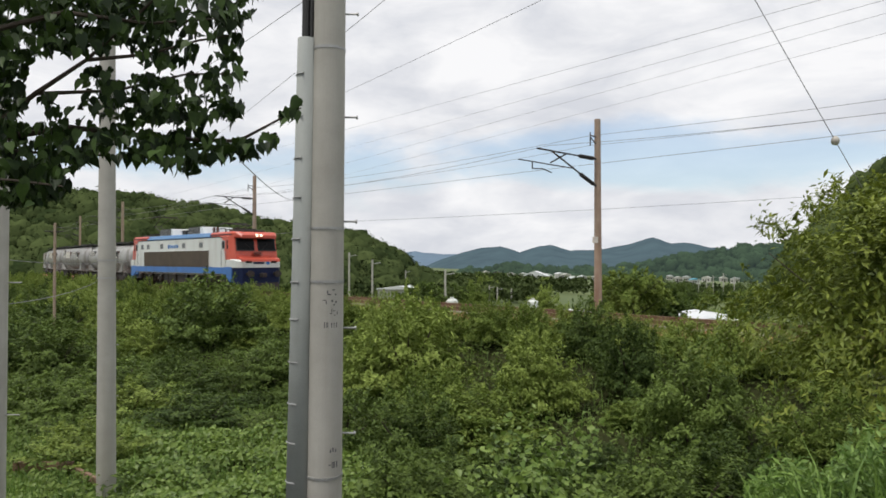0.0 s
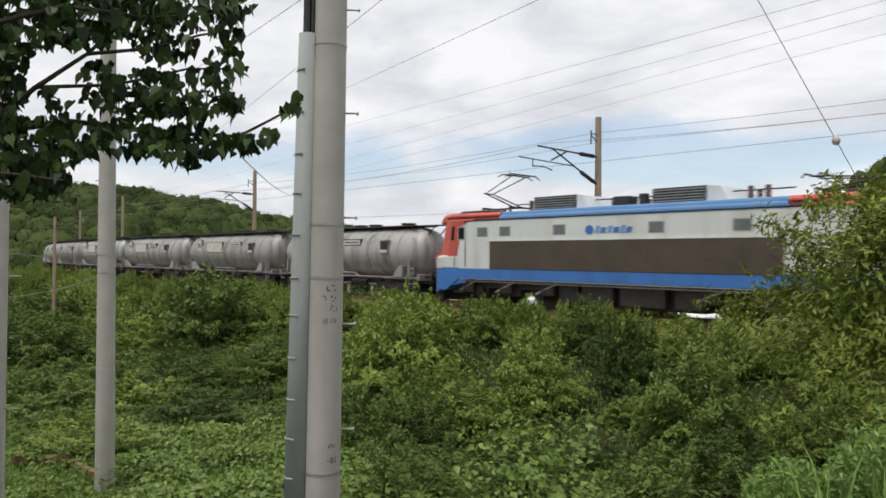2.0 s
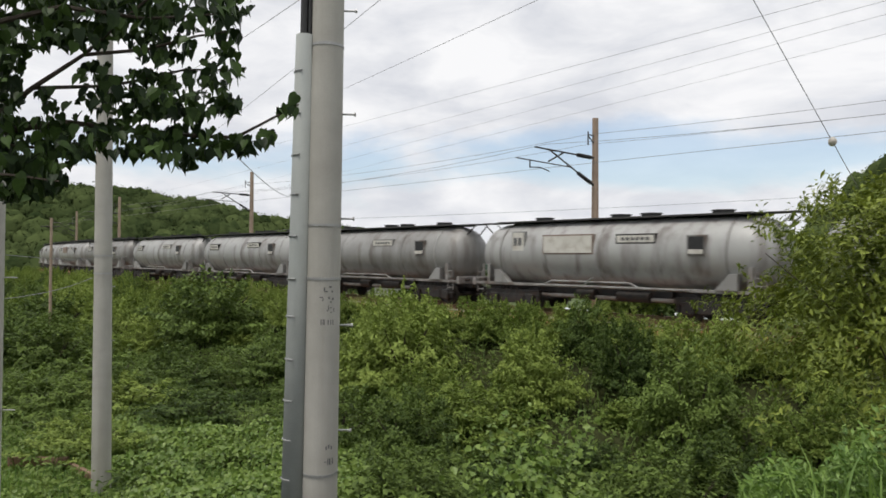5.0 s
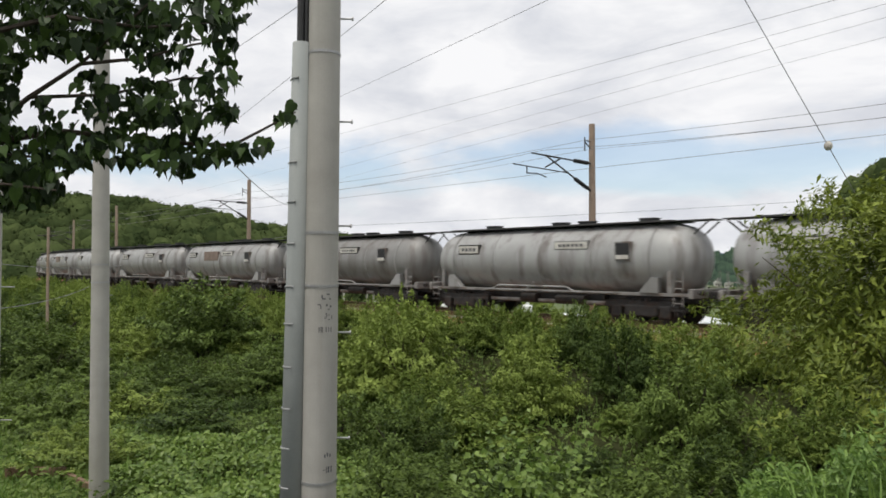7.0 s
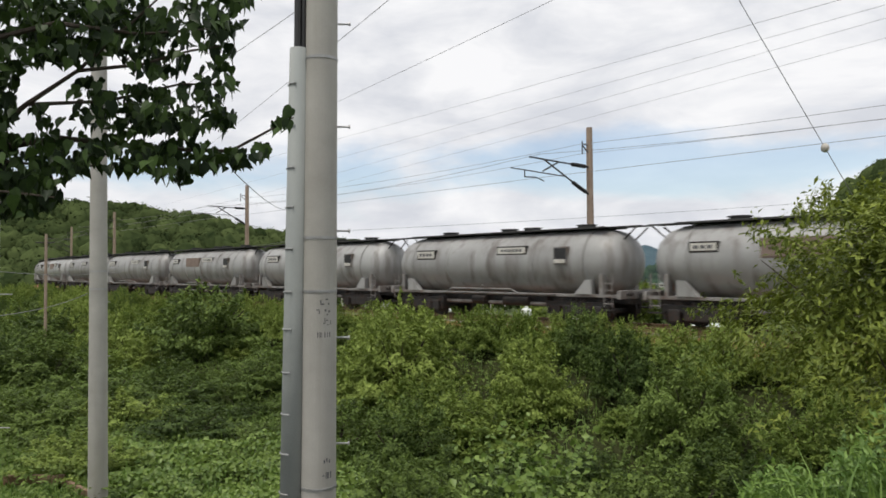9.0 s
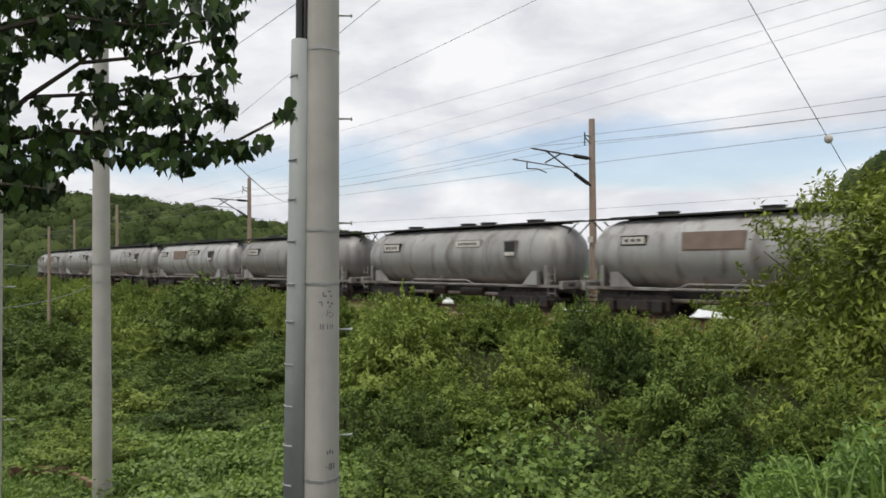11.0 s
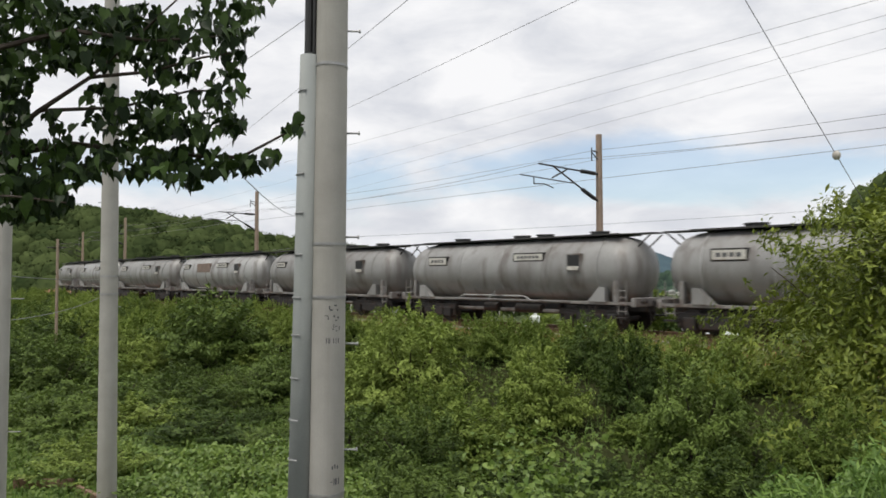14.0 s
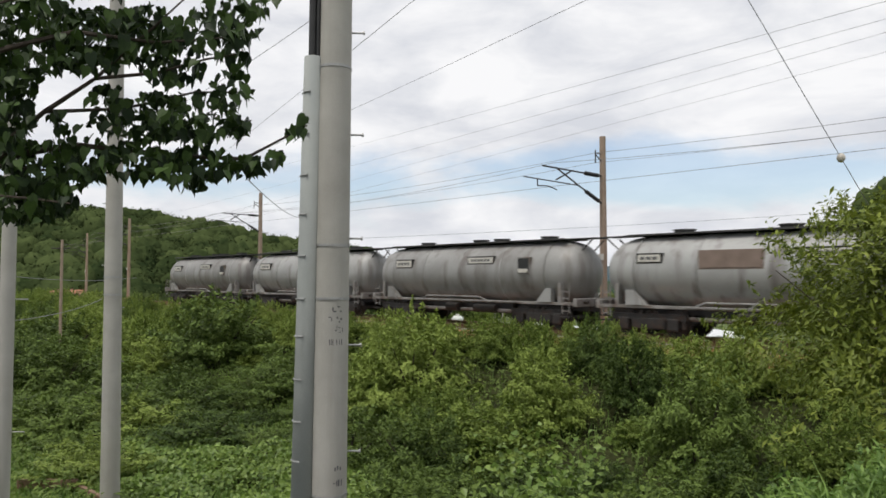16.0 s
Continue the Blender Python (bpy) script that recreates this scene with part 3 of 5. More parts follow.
def cab(parent, s):
    """One end of the locomotive; s is 1 at the front, -1 behind."""
    x0 = 5.62
    # white lower nose, drawn in towards the front
    low = bmesh.new()
    body_shell(low, [(s * x0, 1.499, 1.46, 2.10), (s * 8.1, 1.499, 1.46, 2.06), (s * 8.6, 1.42, 1.46, 2.00), (s * HALF, 1.16, 1.46, 1.92)])
    part("cab_nose", low, M_WHITE, parent)
    white = prism([(s * x0, 1.9), (s * x0, 3.52), (s * 6.7, 3.52), (s * 7.15, 3.25), (s * 7.2, 2.75), (s * 7.38, 1.9)], -1.497, 1.497)
    part("cab_side", white, M_WHITE, parent)
    # red cab: upright rear, front that leans back above the nose
    up = bmesh.new()
    rings = []
    for x_low, x_high, w in ((6.6, 6.5, 1.488), (7.85, 7.72, 1.488), (8.45, 8.12, 1.34), (8.78, 8.34, 0.0)):
        ring = []
        for y, f in ((-w, 0.0), (-w, 0.94), (-w * 0.93, 1.0), (w * 0.93, 1.0), (w, 0.94), (w, 0.0)):
            ring.append(up.verts.new((s * (x_low + (x_high - x_low) * f), y, 1.99 + 1.65 * f)))
        rings.append(ring)
    for a, b in zip(rings, rings[1:-1]):
        for k in range(6):
            up.faces.new((a[k], a[(k + 1) % 6], b[(k + 1) % 6], b[k]))
    up.faces.new(rings[0])
    up.faces.new(rings[2][::-1])
    for v in rings[3]:
        up.verts.remove(v)
    bmesh.ops.recalc_face_normals(up, faces=up.faces)
    part("cab_front", up, M_RED, parent, "red upper cab front, leaning back")
    face = lambda z: 8.45 + (8.12 - 8.45) * (z - 2.14) / 1.5
    part("front_ledge", prism([(s * 8.2, 1.96), (s * 8.98, 1.86), (s * 8.95, 2.02), (s * 8.4, 2.22)], -1.22, 1.22), M_RED, parent, "red ledge under the windscreens")
    # wide visor over the windscreens, then the roof
    brow = bmesh.new()
    body_shell(brow, [(s * 5.2, 1.40, 3.56, 3.86), (s * 7.9, 1.40, 3.56, 3.88), (s * 8.35, 1.30, 3.50, 3.84), (s * 8.68, 1.12, 3.44, 3.64)])
    part("cab_roof", brow, M_RED, parent)
    part("roof_edge_strip", boxed(s * 5.2, s * 8.0, -1.44, 1.44, 3.66, 3.70), M_NAVY, parent)
    for q in (-1, 1):
        wb = wedge(bmesh.new(), [(s * (face(2.66) + 0.05), q * 0.16, 2.66), (s * (face(2.66) + 0.05), q * 1.22, 2.66), (s * (face(3.36) + 0.05), q * 1.20, 3.36), (s * (face(3.36) + 0.05), q * 0.16, 3.36)], s * 0.09)
        part("windscreen", wb, M_GLASS, parent, "dark windscreen pane")
        wb = wedge(bmesh.new(), [(s * (face(2.58) + 0.035), q * 0.12, 2.58), (s * (face(2.58) + 0.035), q * 1.28, 2.58), (s * (face(3.42) + 0.035), q * 1.26, 3.42), (s * (face(3.42) + 0.035), q * 0.12, 3.42)], s * 0.07)
        part("windscreen_seal", wb, M_BLACK, parent)
        sw = prism([(s * 7.55, 2.7), (s * 7.72, 2.7), (s * 7.66, 3.3), (s * 7.52, 3.3)], q * 1.47, q * 1.495)
        part("quarter_window", sw, M_GLASS, parent)
        part("cab_window", boxed(s * 6.98, s * 7.28, q * 1.47, q * 1.512, 2.74, 3.24, 0.01), M_GLASS, parent)
        part("window_frame", boxed(s * 6.93, s * 7.33, q * 1.47, q * 1.506, 2.69, 3.29, 0.01), M_STEEL, parent)
        lamp = bmesh.new()
        rod(lamp, (s * 8.45, q * 0.13, 3.64), (s * 8.70, q * 0.13, 3.61), 0.085, n=16)
        part("headlamp", lamp, M_LAMP if s > 0 else M_GLASS, parent, "lit round headlamp" if s > 0 else "unlit round lamp")
        part("marker_lamp", boxed(s * 8.9, s * 9.0, q * 0.62, q * 1.0, 1.76, 1.90, 0.03), M_GLASS, parent)
        part("wiper", rods([((s * (face(2.62) + 0.07), q * 0.3, 2.62), (s * (face(3.1) + 0.07), q * 0.75, 3.1))], 0.012, 6), M_BLACK, parent)
        bf = bmesh.new()
        rod(bf, (s * 8.85, q * 0.87, 1.05), (s * 9.34, q * 0.87, 1.05), 0.1, n=12)
        rod(bf, (s * 9.32, q * 0.87, 1.05), (s * 9.39, q * 0.87, 1.05), 0.22, n=16)
        part("buffer", bf, M_DARKSTEEL, parent)
        part("cab_handrail", rods([((s * 6.9, q * 1.53, 1.55), (s * 6.9, q * 1.53, 2.6)), ((s * 7.5, q * 1.53, 1.55), (s * 7.5, q * 1.53, 2.6))], 0.016, 6), M_STEEL, parent)
        part("cab_door_gap", boxed(s * 6.87, s * 6.885, q * 1.49, q * 1.502, 1.52, 3.5), M_INK, parent)
        part("cab_step", boxed(s * 7.0, s * 7.5, q * 1.25, q * 1.5, 0.42, 0.47), M_DARKSTEEL, parent)
    for k in range(4):
        part("front_grille_bar", boxed(s * 8.45, s * 8.56, -0.26, 0.26, 2.3 + 0.06 * k, 2.33 + 0.06 * k), M_DARKSTEEL, parent)
    sk = bmesh.new()
    body_shell(sk, [(s * 6.9, 1.47, 0.86, 1.52), (s * 8.2, 1.47, 0.60, 1.52), (s * 8.7, 1.36, 0.34, 1.52), (s * 8.93, 1.17, 0.34, 1.52)])
    part("skirt", sk, M_NAVY if s > 0 else M_BLUE, parent, "dark blue lower front")
    for q in (-1, 1):
        sw = prism([(s * 7.3, 1.0), (s * 8.0, 0.5), (s * 8.25, 0.5), (s * 8.2, 1.5), (s * 7.3, 1.5)], q * 1.3, q * 1.505)
        part("side_skirt", sw, M_BLUE, parent)
    pl = prism([(s * 8.5, 0.0), (s * 9.04, -0.04), (s * 8.92, 0.5), (s * 8.5, 0.5)], -1.15, 1.15)
    part("plough", pl, M_DARKSTEEL, parent)
    part("coupler", boxed(s * 9.0, s * 9.42, -0.14, 0.14, 0.82, 1.1, 0.04), M_DARKSTEEL, parent)
    part("nose_mark", boxed(s * 8.94, s * 8.968, -0.5, 0.2, 1.70, 1.84), M_NAVY, parent)
    mk = bmesh.new()
    rod(mk, (s * 8.93, 0.42, 1.77), (s * 8.97, 0.42, 1.77), 0.12, n=16)
    part("nose_mark", mk, M_BLUE, parent)


def locomotive():
    L = thing("locomotive", "white, blue and red electric locomotive with brown louvre panels", "locomotive")
    part("body_side", boxed(-5.62, 5.62, -1.5, 1.5, 1.50, 3.52, 0.03), M_WHITE, L)
    part("floor_band", boxed(-7.4, 7.4, -1.508, 1.508, 1.04, 1.47, 0.015), M_BLUE, L, "bright blue lower band")
    part("roof_edge", boxed(-5.2, 5.2, -1.46, 1.46, 3.52, 3.70, 0.06), M_LBLUE, L)
    part("roof", boxed(-5.2, 5.2, -1.32, 1.32, 3.66, 3.86, 0.06), M_LBLUE, L)
    part("gutter", boxed(-7.0, 7.0, -1.515, 1.515, 3.50, 3.535), M_NAVY, L)
    for q in (-1, 1):
        part("louvre_panel", boxed(-5.6, 5.12, q * 1.49, q * 1.52, 1.475, 2.62), M_GRILLE, L, "brown louvre panel along the side")
        part("louvre_frame", boxed(-5.7, 5.2, q * 1.495, q * 1.535, 2.62, 2.67), M_WHITE, L)
        for k in range(45):
            part("louvre_slat", boxed(-5.55, 5.07, q * 1.515, q * 1.53, 1.50 + k * 0.0245, 1.512 + k * 0.0245), M_GRILLE, L) if k % 2 == 0 else None
        for x in (-6.0, -4.85, -2.35, 1.35, 4.0):
            part("side_window", boxed(x - 0.24, x + 0.24, q * 1.48, q * 1.51, 2.86, 3.2, 0.01), M_SIDEGLASS, L)
            part("window_frame", boxed(x - 0.28, x + 0.28, q * 1.48, q * 1.504, 2.82, 3.24, 0.01), M_STEEL, L)
        for x, w, z, hh, mat in ((-0.78, 0.16, 3.0, 0.26, M_LBLUE), (-0.56, 0.2, 2.97, 0.2, M_BLUE), (-0.3, 0.18, 3.0, 0.24, M_LBLUE), (-0.06, 0.2, 2.97, 0.2, M_BLUE), (0.18, 0.16, 3.0, 0.26, M_LBLUE), (0.4, 0.2, 2.97, 0.2, M_BLUE)):
            part("side_mark", prism([(x - w / 2 - 0.03, z - hh / 2), (x + w / 2 - 0.03, z - hh / 2), (x + w / 2 + 0.03, z + hh / 2), (x - w / 2 + 0.03, z + hh / 2)], q * 1.495, q * 1.512), mat, L, "blue maker's mark drawn as plain shapes")
        mk = bmesh.new()
        rod(mk, (-1.1, q * 1.49, 2.99), (-1.1, q * 1.513, 2.99), 0.17, n=18)
        part("side_mark", mk, M_BLUE, L)
        rail = rods([((x, q * 1.47, 0.98), (x, q * 1.47, 1.06)) for x in (-6, -3, 0, 3, 6)], 0.02, 6)
        part("sill_strip", box(rail, -7.2, 7.2, q * 1.44, q * 1.50, 1.0, 1.035), M_STEEL, L)
        for x, w in ((-2.1, 0.8), (-0.9, 1.2), (0.75, 1.6), (2.3, 0.9)):
            part("underfloor_box", boxed(x - w / 2, x + w / 2, q * 0.9, q * (1.30 + 0.05 * (w > 1)), 0.22, 1.05, 0.05), M_DARKSTEEL, L)
        for x in (-6.9, -4.95, -3.0, 3.0, 4.95, 6.9):
            part("sand_box", boxed(x - 0.3, x + 0.3, q * 1.1, q * 1.36, 0.45, 1.02, 0.06), M_DARKSTEEL, L)
            part("damper", rods([((x - 0.5, q * 1.3, 0.5), (x + 0.45, q * 1.34, 0.95))], 0.05, 8), M_STEEL, L)
        part("transformer_tank", boxed(-2.7, 2.7, q * 0.05, q * 1.0, 0.12, 1.0, 0.06), M_DARKSTEEL, L)
        part("sill_pipe", rods([((-7.5, q * 1.40, 0.92), (7.5, q * 1.40, 0.92))], 0.03), M_STEEL, L)
    for s in (1, -1):
        cab(L, s)
        bogie(L, s * 4.95, 0.62, 3.0, M_DARKSTEEL)
        for w in (-1.5, 1.5):
            LOCO_WHEELS.append(wheelset(L, s * 4.95 + w, 0.625, 0.625))
    pantograph(L, 6.3, False, -1)
    pantograph(L, -6.1, True, 1)
    for x, w, e in ((-3.9, 1.9, 0.5), (0.9, 1.8, 0.7)):
        part("roof_cover", boxed(x, x + w, -1.0, 1.0, 3.85, 4.40, 0.03), M_ROOFWALK, L, "dark louvred roof equipment cover")
        part("roof_unit", prism([(x + w, 3.85), (x + w + e, 3.85), (x + w + e * 0.6, 4.34), (x + w, 4.40)], -1.0, 1.0), M_TARP, L, "pale sloping end of the roof cover")
        for q in (-1, 1):
            for k in range(5):
                part("cover_slat", boxed(x + 0.06, x + w - 0.06, q * 0.99, q * 1.04, 3.92 + 0.095 * k, 3.95 + 0.095 * k), M_STEEL, L)
    part("roof_breaker", boxed(-0.75, -0.1, -0.75, -0.2, 3.86, 4.25, 0.06), M_BLACK, L)
    part("roof_transformer", rod(bmesh.new(), (0.3, -0.5, 3.85), (0.3, -0.5, 4.3), 0.16, n=14), M_DARKSTEEL, L)
    for x in (3.8, 4.3, -3.9, -4.4):
        part("roof_arrester", rod(bmesh.new(), (x, -0.55, 3.85), (x, -0.55, 4.32), 0.08, n=10), M_PORCELAIN, L)
    for x, y in ((-0.9, -0.4), (-0.4, -0.4), (0.0, 0.3), (-0.9, 0.5), (4.0, -0.4)):
        ins = bmesh.new()
        rod(ins, (x, y, 3.84), (x, y, 4.2), 0.05, n=8)
        for k in range(4):
            rod(ins, (x, y, 3.92 + 0.07 * k), (x, y, 3.95 + 0.07 * k), 0.11, n=10)
        part("roof_insulator", ins, M_PORCELAIN, L)
    part("roof_busbar", rods([((-5.2, -0.4, 4.2), (5.0, -0.4, 4.2)), ((-0.9, -0.4, 4.2), (-0.9, 0.5, 4.2))], 0.025, 6), M_DARKSTEEL, L)
    part("roof_hatch", boxed(6.4, 7.9, -0.8, 0.8, 3.9, 4.02, 0.05), M_ROOFWALK, L)
    part("roof_hatch", boxed(-7.9, -6.4, -0.8, 0.8, 3.9, 4.02, 0.05), M_ROOFWALK, L)
    fitted(L, 1.03, 1.05, 0.92)
    return L


LOCO_WHEELS, WAGON_WHEELS = [], []
LOCO = locomotive()
PITCH = 12.76


# ---- cement tank wagons ----
def wagon_parts(W, rng):
    tank_profile = [(-5.72, 0.12), (-5.66, 0.55), (-5.52, 0.9), (-5.25, 1.14), (-4.85, 1.27), (-4.4, 1.32), (-1.4, 1.335), (1.4, 1.335), (4.4, 1.32), (4.85, 1.27), (5.25, 1.14), (5.52, 0.9), (5.66, 0.55), (5.72, 0.12)]
    bm = lathe(tank_profile, 36)
    bmesh.ops.translate(bm, vec=(0, 0, 2.17), verts=bm.verts)
    t = part("tank", bm, M_TANK, W, "dust-streaked grey steel tank")
    t.data.shade_smooth()
    for x in (-4.35, -2.2, 0.0, 2.2, 4.35):
        o = lathe([(x - 0.035, 1.30), (x - 0.03, 1.347), (x + 0.03, 1.347), (x + 0.035, 1.30)], 36)
        bmesh.ops.translate(o, vec=(0, 0, 2.17), verts=o.verts)
        part("weld_band", o, M_TANK, W)
    part("roof_walkway", boxed(-4.9, 4.9, -0.78, 0.78, 3.50, 3.545), M_ROOFWALK, W)
    for q in (-1, 1):
        part("walkway_edge", boxed(-4.9, 4.9, q * 0.78, q * 0.82, 3.49, 3.55), M_ROOFWALK, W)
    for s in (-1, 1):
        part("end_platform", boxed(s * 4.9, s * 6.05, -0.42, 0.42, 3.515, 3.55), M_ROOFWALK, W)
        for q in (-0.4, 0.4):
            part("platform_strut", rods([((s * 5.9, q, 3.48), (s * 5.45, q, 3.05))], 0.03, 6), M_DARKSTEEL, W)
        for q in (-1, 1):
            part("saddle", prism([(s * 3.98, 0.98), (s * 4.66, 0.98), (s * 4.66, 1.52), (s * 4.42, 1.52)], q * 1.02, q * 1.3), M_TANK, W, "pale triangular tank support")
            part("end_ladder", rods([((s * 5.2, q * 1.34, 0.55), (s * 5.2, q * 1.34, 1.75)), ((s * 5.5, q * 1.34, 0.55), (s * 5.5, q * 1.34, 1.75))] + [((s * 5.2, q * 1.34, 0.65 + 0.25 * k), (s * 5.5, q * 1.34, 0.65 + 0.25 * k)) for k in range(4)], 0.016, 6), M_TANK_D, W, "pale end ladder")
            part("corner_step", boxed(s * 5.1, s * 5.55, q * 1.2, q * 1.42, 0.38, 0.43), M_DARKSTEEL, W)
            part("end_brace", prism([(s * 4.95, 0.98), (s * 5.08, 0.98), (s * 5.08, 1.75), (s * 4.95, 1.75)], q * 0.95, q * 1.25), M_TANK_D, W)
            bf = bmesh.new()
            rod(bf, (s * 5.75, q * 0.85, 1.0), (s * 5.98, q * 0.85, 1.0), 0.07, n=8)
            part("end_post", bf, M_DARKSTEEL, W)
        part("end_beam", boxed(s * 5.65, s * 5.8, -1.3, 1.3, 0.82, 1.14, 0.02), M_TANK_D, W)
        part("coupler", boxed(s * 5.78, s * 6.165, -0.13, 0.13, 0.78, 1.04, 0.04), M_DARKSTEEL, W)
        bogie(W, s * 3.95, 0.43, 1.75, M_DARKSTEEL)
        hose = rods([((s * 5.8, 0.3, 0.85), (s * 5.95, 0.3, 0.5)), ((s * 5.95, 0.3, 0.5), (s * 6.12, 0.3, 0.62))], 0.03, 6)
        part("brake_hose", hose, M_BLACK, W)
    for q in (-1, 1):
        part("sole_bar", boxed(-5.7, 5.7, q * 1.12, q * 1.24, 0.87, 0.98, 0.015), M_TANK_D, W)
        part("side_rail", rods([((-1.9, q * 1.36, 1.12), (1.2, q * 1.36, 1.12)), ((-1.9, q * 1.36, 1.12), (-2.3, q * 1.3, 0.95)), ((1.2, q * 1.36, 1.12), (1.5, q * 1.3, 0.95)), ((-0.6, q * 1.34, 0.95), (-0.2, q * 1.38, 1.28))], 0.032, 6), M_TANK, W)
        part("running_board", boxed(-2.6, 3.2, q * 1.26, q * 1.46, 0.93, 0.965), M_TANK, W)
    for x in (-3.2, 0.1, 1.25, 3.7):
        hb = bmesh.new()
        rod(hb, (x, 0.0, 3.5), (x, 0.0, 3.66), 0.33, n=18)
        rod(hb, (x, 0.0, 3.66), (x, 0.0, 3.70), 0.37, n=18)
        part("hatch", hb, M_ROOFWALK, W, "dark round filling hatch")
    part("centre_sill", boxed(-5.7, 5.7, -0.3, 0.3, 0.62, 0.95), M_DARKSTEEL, W)
    # dark filler block, added so that no daylight shows beneath the tank
    part("underframe_box", boxed(-2.3, 2.3, -0.55, 0.55, 0.40, 0.85, 0.05), M_DARKSTEEL, W)
    part("brake_cylinder", rod(bmesh.new(), (-1.1, -0.85, 0.62), (-0.4, -0.85, 0.62), 0.2, n=14), M_DARKSTEEL, W)
    part("air_reservoir", rod(bmesh.new(), (0.5, -0.85, 0.6), (1.7, -0.85, 0.6), 0.19, n=14), M_DARKSTEEL, W)
    part("discharge_pipe", rods([((-4.6, -0.75, 0.52), (4.6, -0.75, 0.52))], 0.075, 10), M_TANK_D, W)
    part("brake_gear", rods([((-2.0, -0.6, 0.55), (2.0, -0.6, 0.55)), ((-1.6, 0.6, 0.5), (1.6, 0.6, 0.5))], 0.05, 6), M_DARKSTEEL, W)
    for x in (-2.0, 0, 2.0):
        hp = bmesh.new()
        bmesh.ops.create_cone(hp, cap_ends=True, segments=14, radius1=0.18, radius2=0.55, depth=0.5, matrix=pose(x, 0, 0.72))
        part("outlet_hopper", hp, M_TANK_D, W)
    ws = []
    for s in (-1, 1):
        for w in (-0.875, 0.875):
            ws.append(wheelset(W, s * 3.95 + w, 0.43, 0.43))
    return ws


def board(W, x, w, z, h, face, rim=M_DARKSTEEL, bars=0):
    """A placard in its frame on the tank's sides, with bars for its writing."""
    w, h = w * 1.1, h * 1.2
    z += 0.08
    for q in (-1, 1):
        out = q * (math.sqrt(max(0.01, 1.235 ** 2 - (z - 2.13) ** 2)) + 0.03)
        part("placard_frame", boxed(x - w / 2 - 0.05, x + w / 2 + 0.05, out - q * 0.12, out + q * 0.012, z - h / 2 - 0.05, z + h / 2 + 0.05), rim, W)
        p = part("placard", boxed(x - w / 2, x + w / 2, out - q * 0.05, out + q * 0.03, z - h / 2, z + h / 2), face, W)
        for k in range(bars):
            part("lettering", boxed(x - w / 2 + w * (0.12 + 0.8 * k / bars), x - w / 2 + w * (0.12 + 0.8 * (k + 0.7) / bars), out, out + q * 0.034, z - h * 0.22, z + h * 0.22), M_INK, p)


def wagons():
    rng = random.Random(11)
    base = thing("tank_wagon", "grey dusty cement tank wagon with roof walkway", "tank wagon", "wagons of the freight train")
    wagon_parts(base, rng)
    fitted(base, 1.03, 0.92, 0.91)
    board(base, 3.55, 0.46, 2.3, 0.46, M_BLACK, M_TANK_D)
    for q in (-1, 1):
        part("inspection_box", boxed(3.32, 3.78, q * 1.2, q * 1.31, 2.12, 2.26, 0.01), M_SIGN, base)
    made = []
    for k in range(22):
        W = base if k == 21 else copy_thing(base, pose(0, 0, 0))
        made.append(W)
    for k, W in enumerate(made):
        ws = [o for o in W.children if o.name.startswith("wheelset")]
        WAGON_WHEELS.append(ws)
        r = random.Random(100 + k)
        # the boards differ from wagon to wagon
        if k in (1, 2, 3):
            board(W, -3.6, 0.5, 2.5, 0.56, M_SIGN, M_TANK, 2)
            board(W, -1.3, 1.9, 2.38, 0.5, M_SIGN, M_SIGN_B)
        elif k in (8, 11, 14, 17, 18):
            board(W, -3.9, 0.75, 2.48, 0.19, M_SIGN, M_DARKSTEEL, 3)
            board(W, -1.2, 1.7, 2.4, 0.4, M_SIGN_B, M_SIGN_B)
        else:
            board(W, -3.6, 0.95, 2.46, 0.24, M_SIGN, M_DARKSTEEL, 4)
        board(W, r.choice((0.9, 1.2, 1.4)), 1.25, 2.54, 0.19, M_SIGN, M_DARKSTEEL if r.random() < 0.7 else M_TANK, 6)
        if k == 0:
            tagged(W, "clean light grey cement tank wagon coupled to the locomotive")
        elif k in (1, 2, 3):
            tagged(W, "grey cement tank wagon with large white placards")
        elif k in (8, 11, 14, 17, 18):
            tagged(W, "dusty grey cement tank wagon with a brown side board")
    return made


WAGONS = wagons()


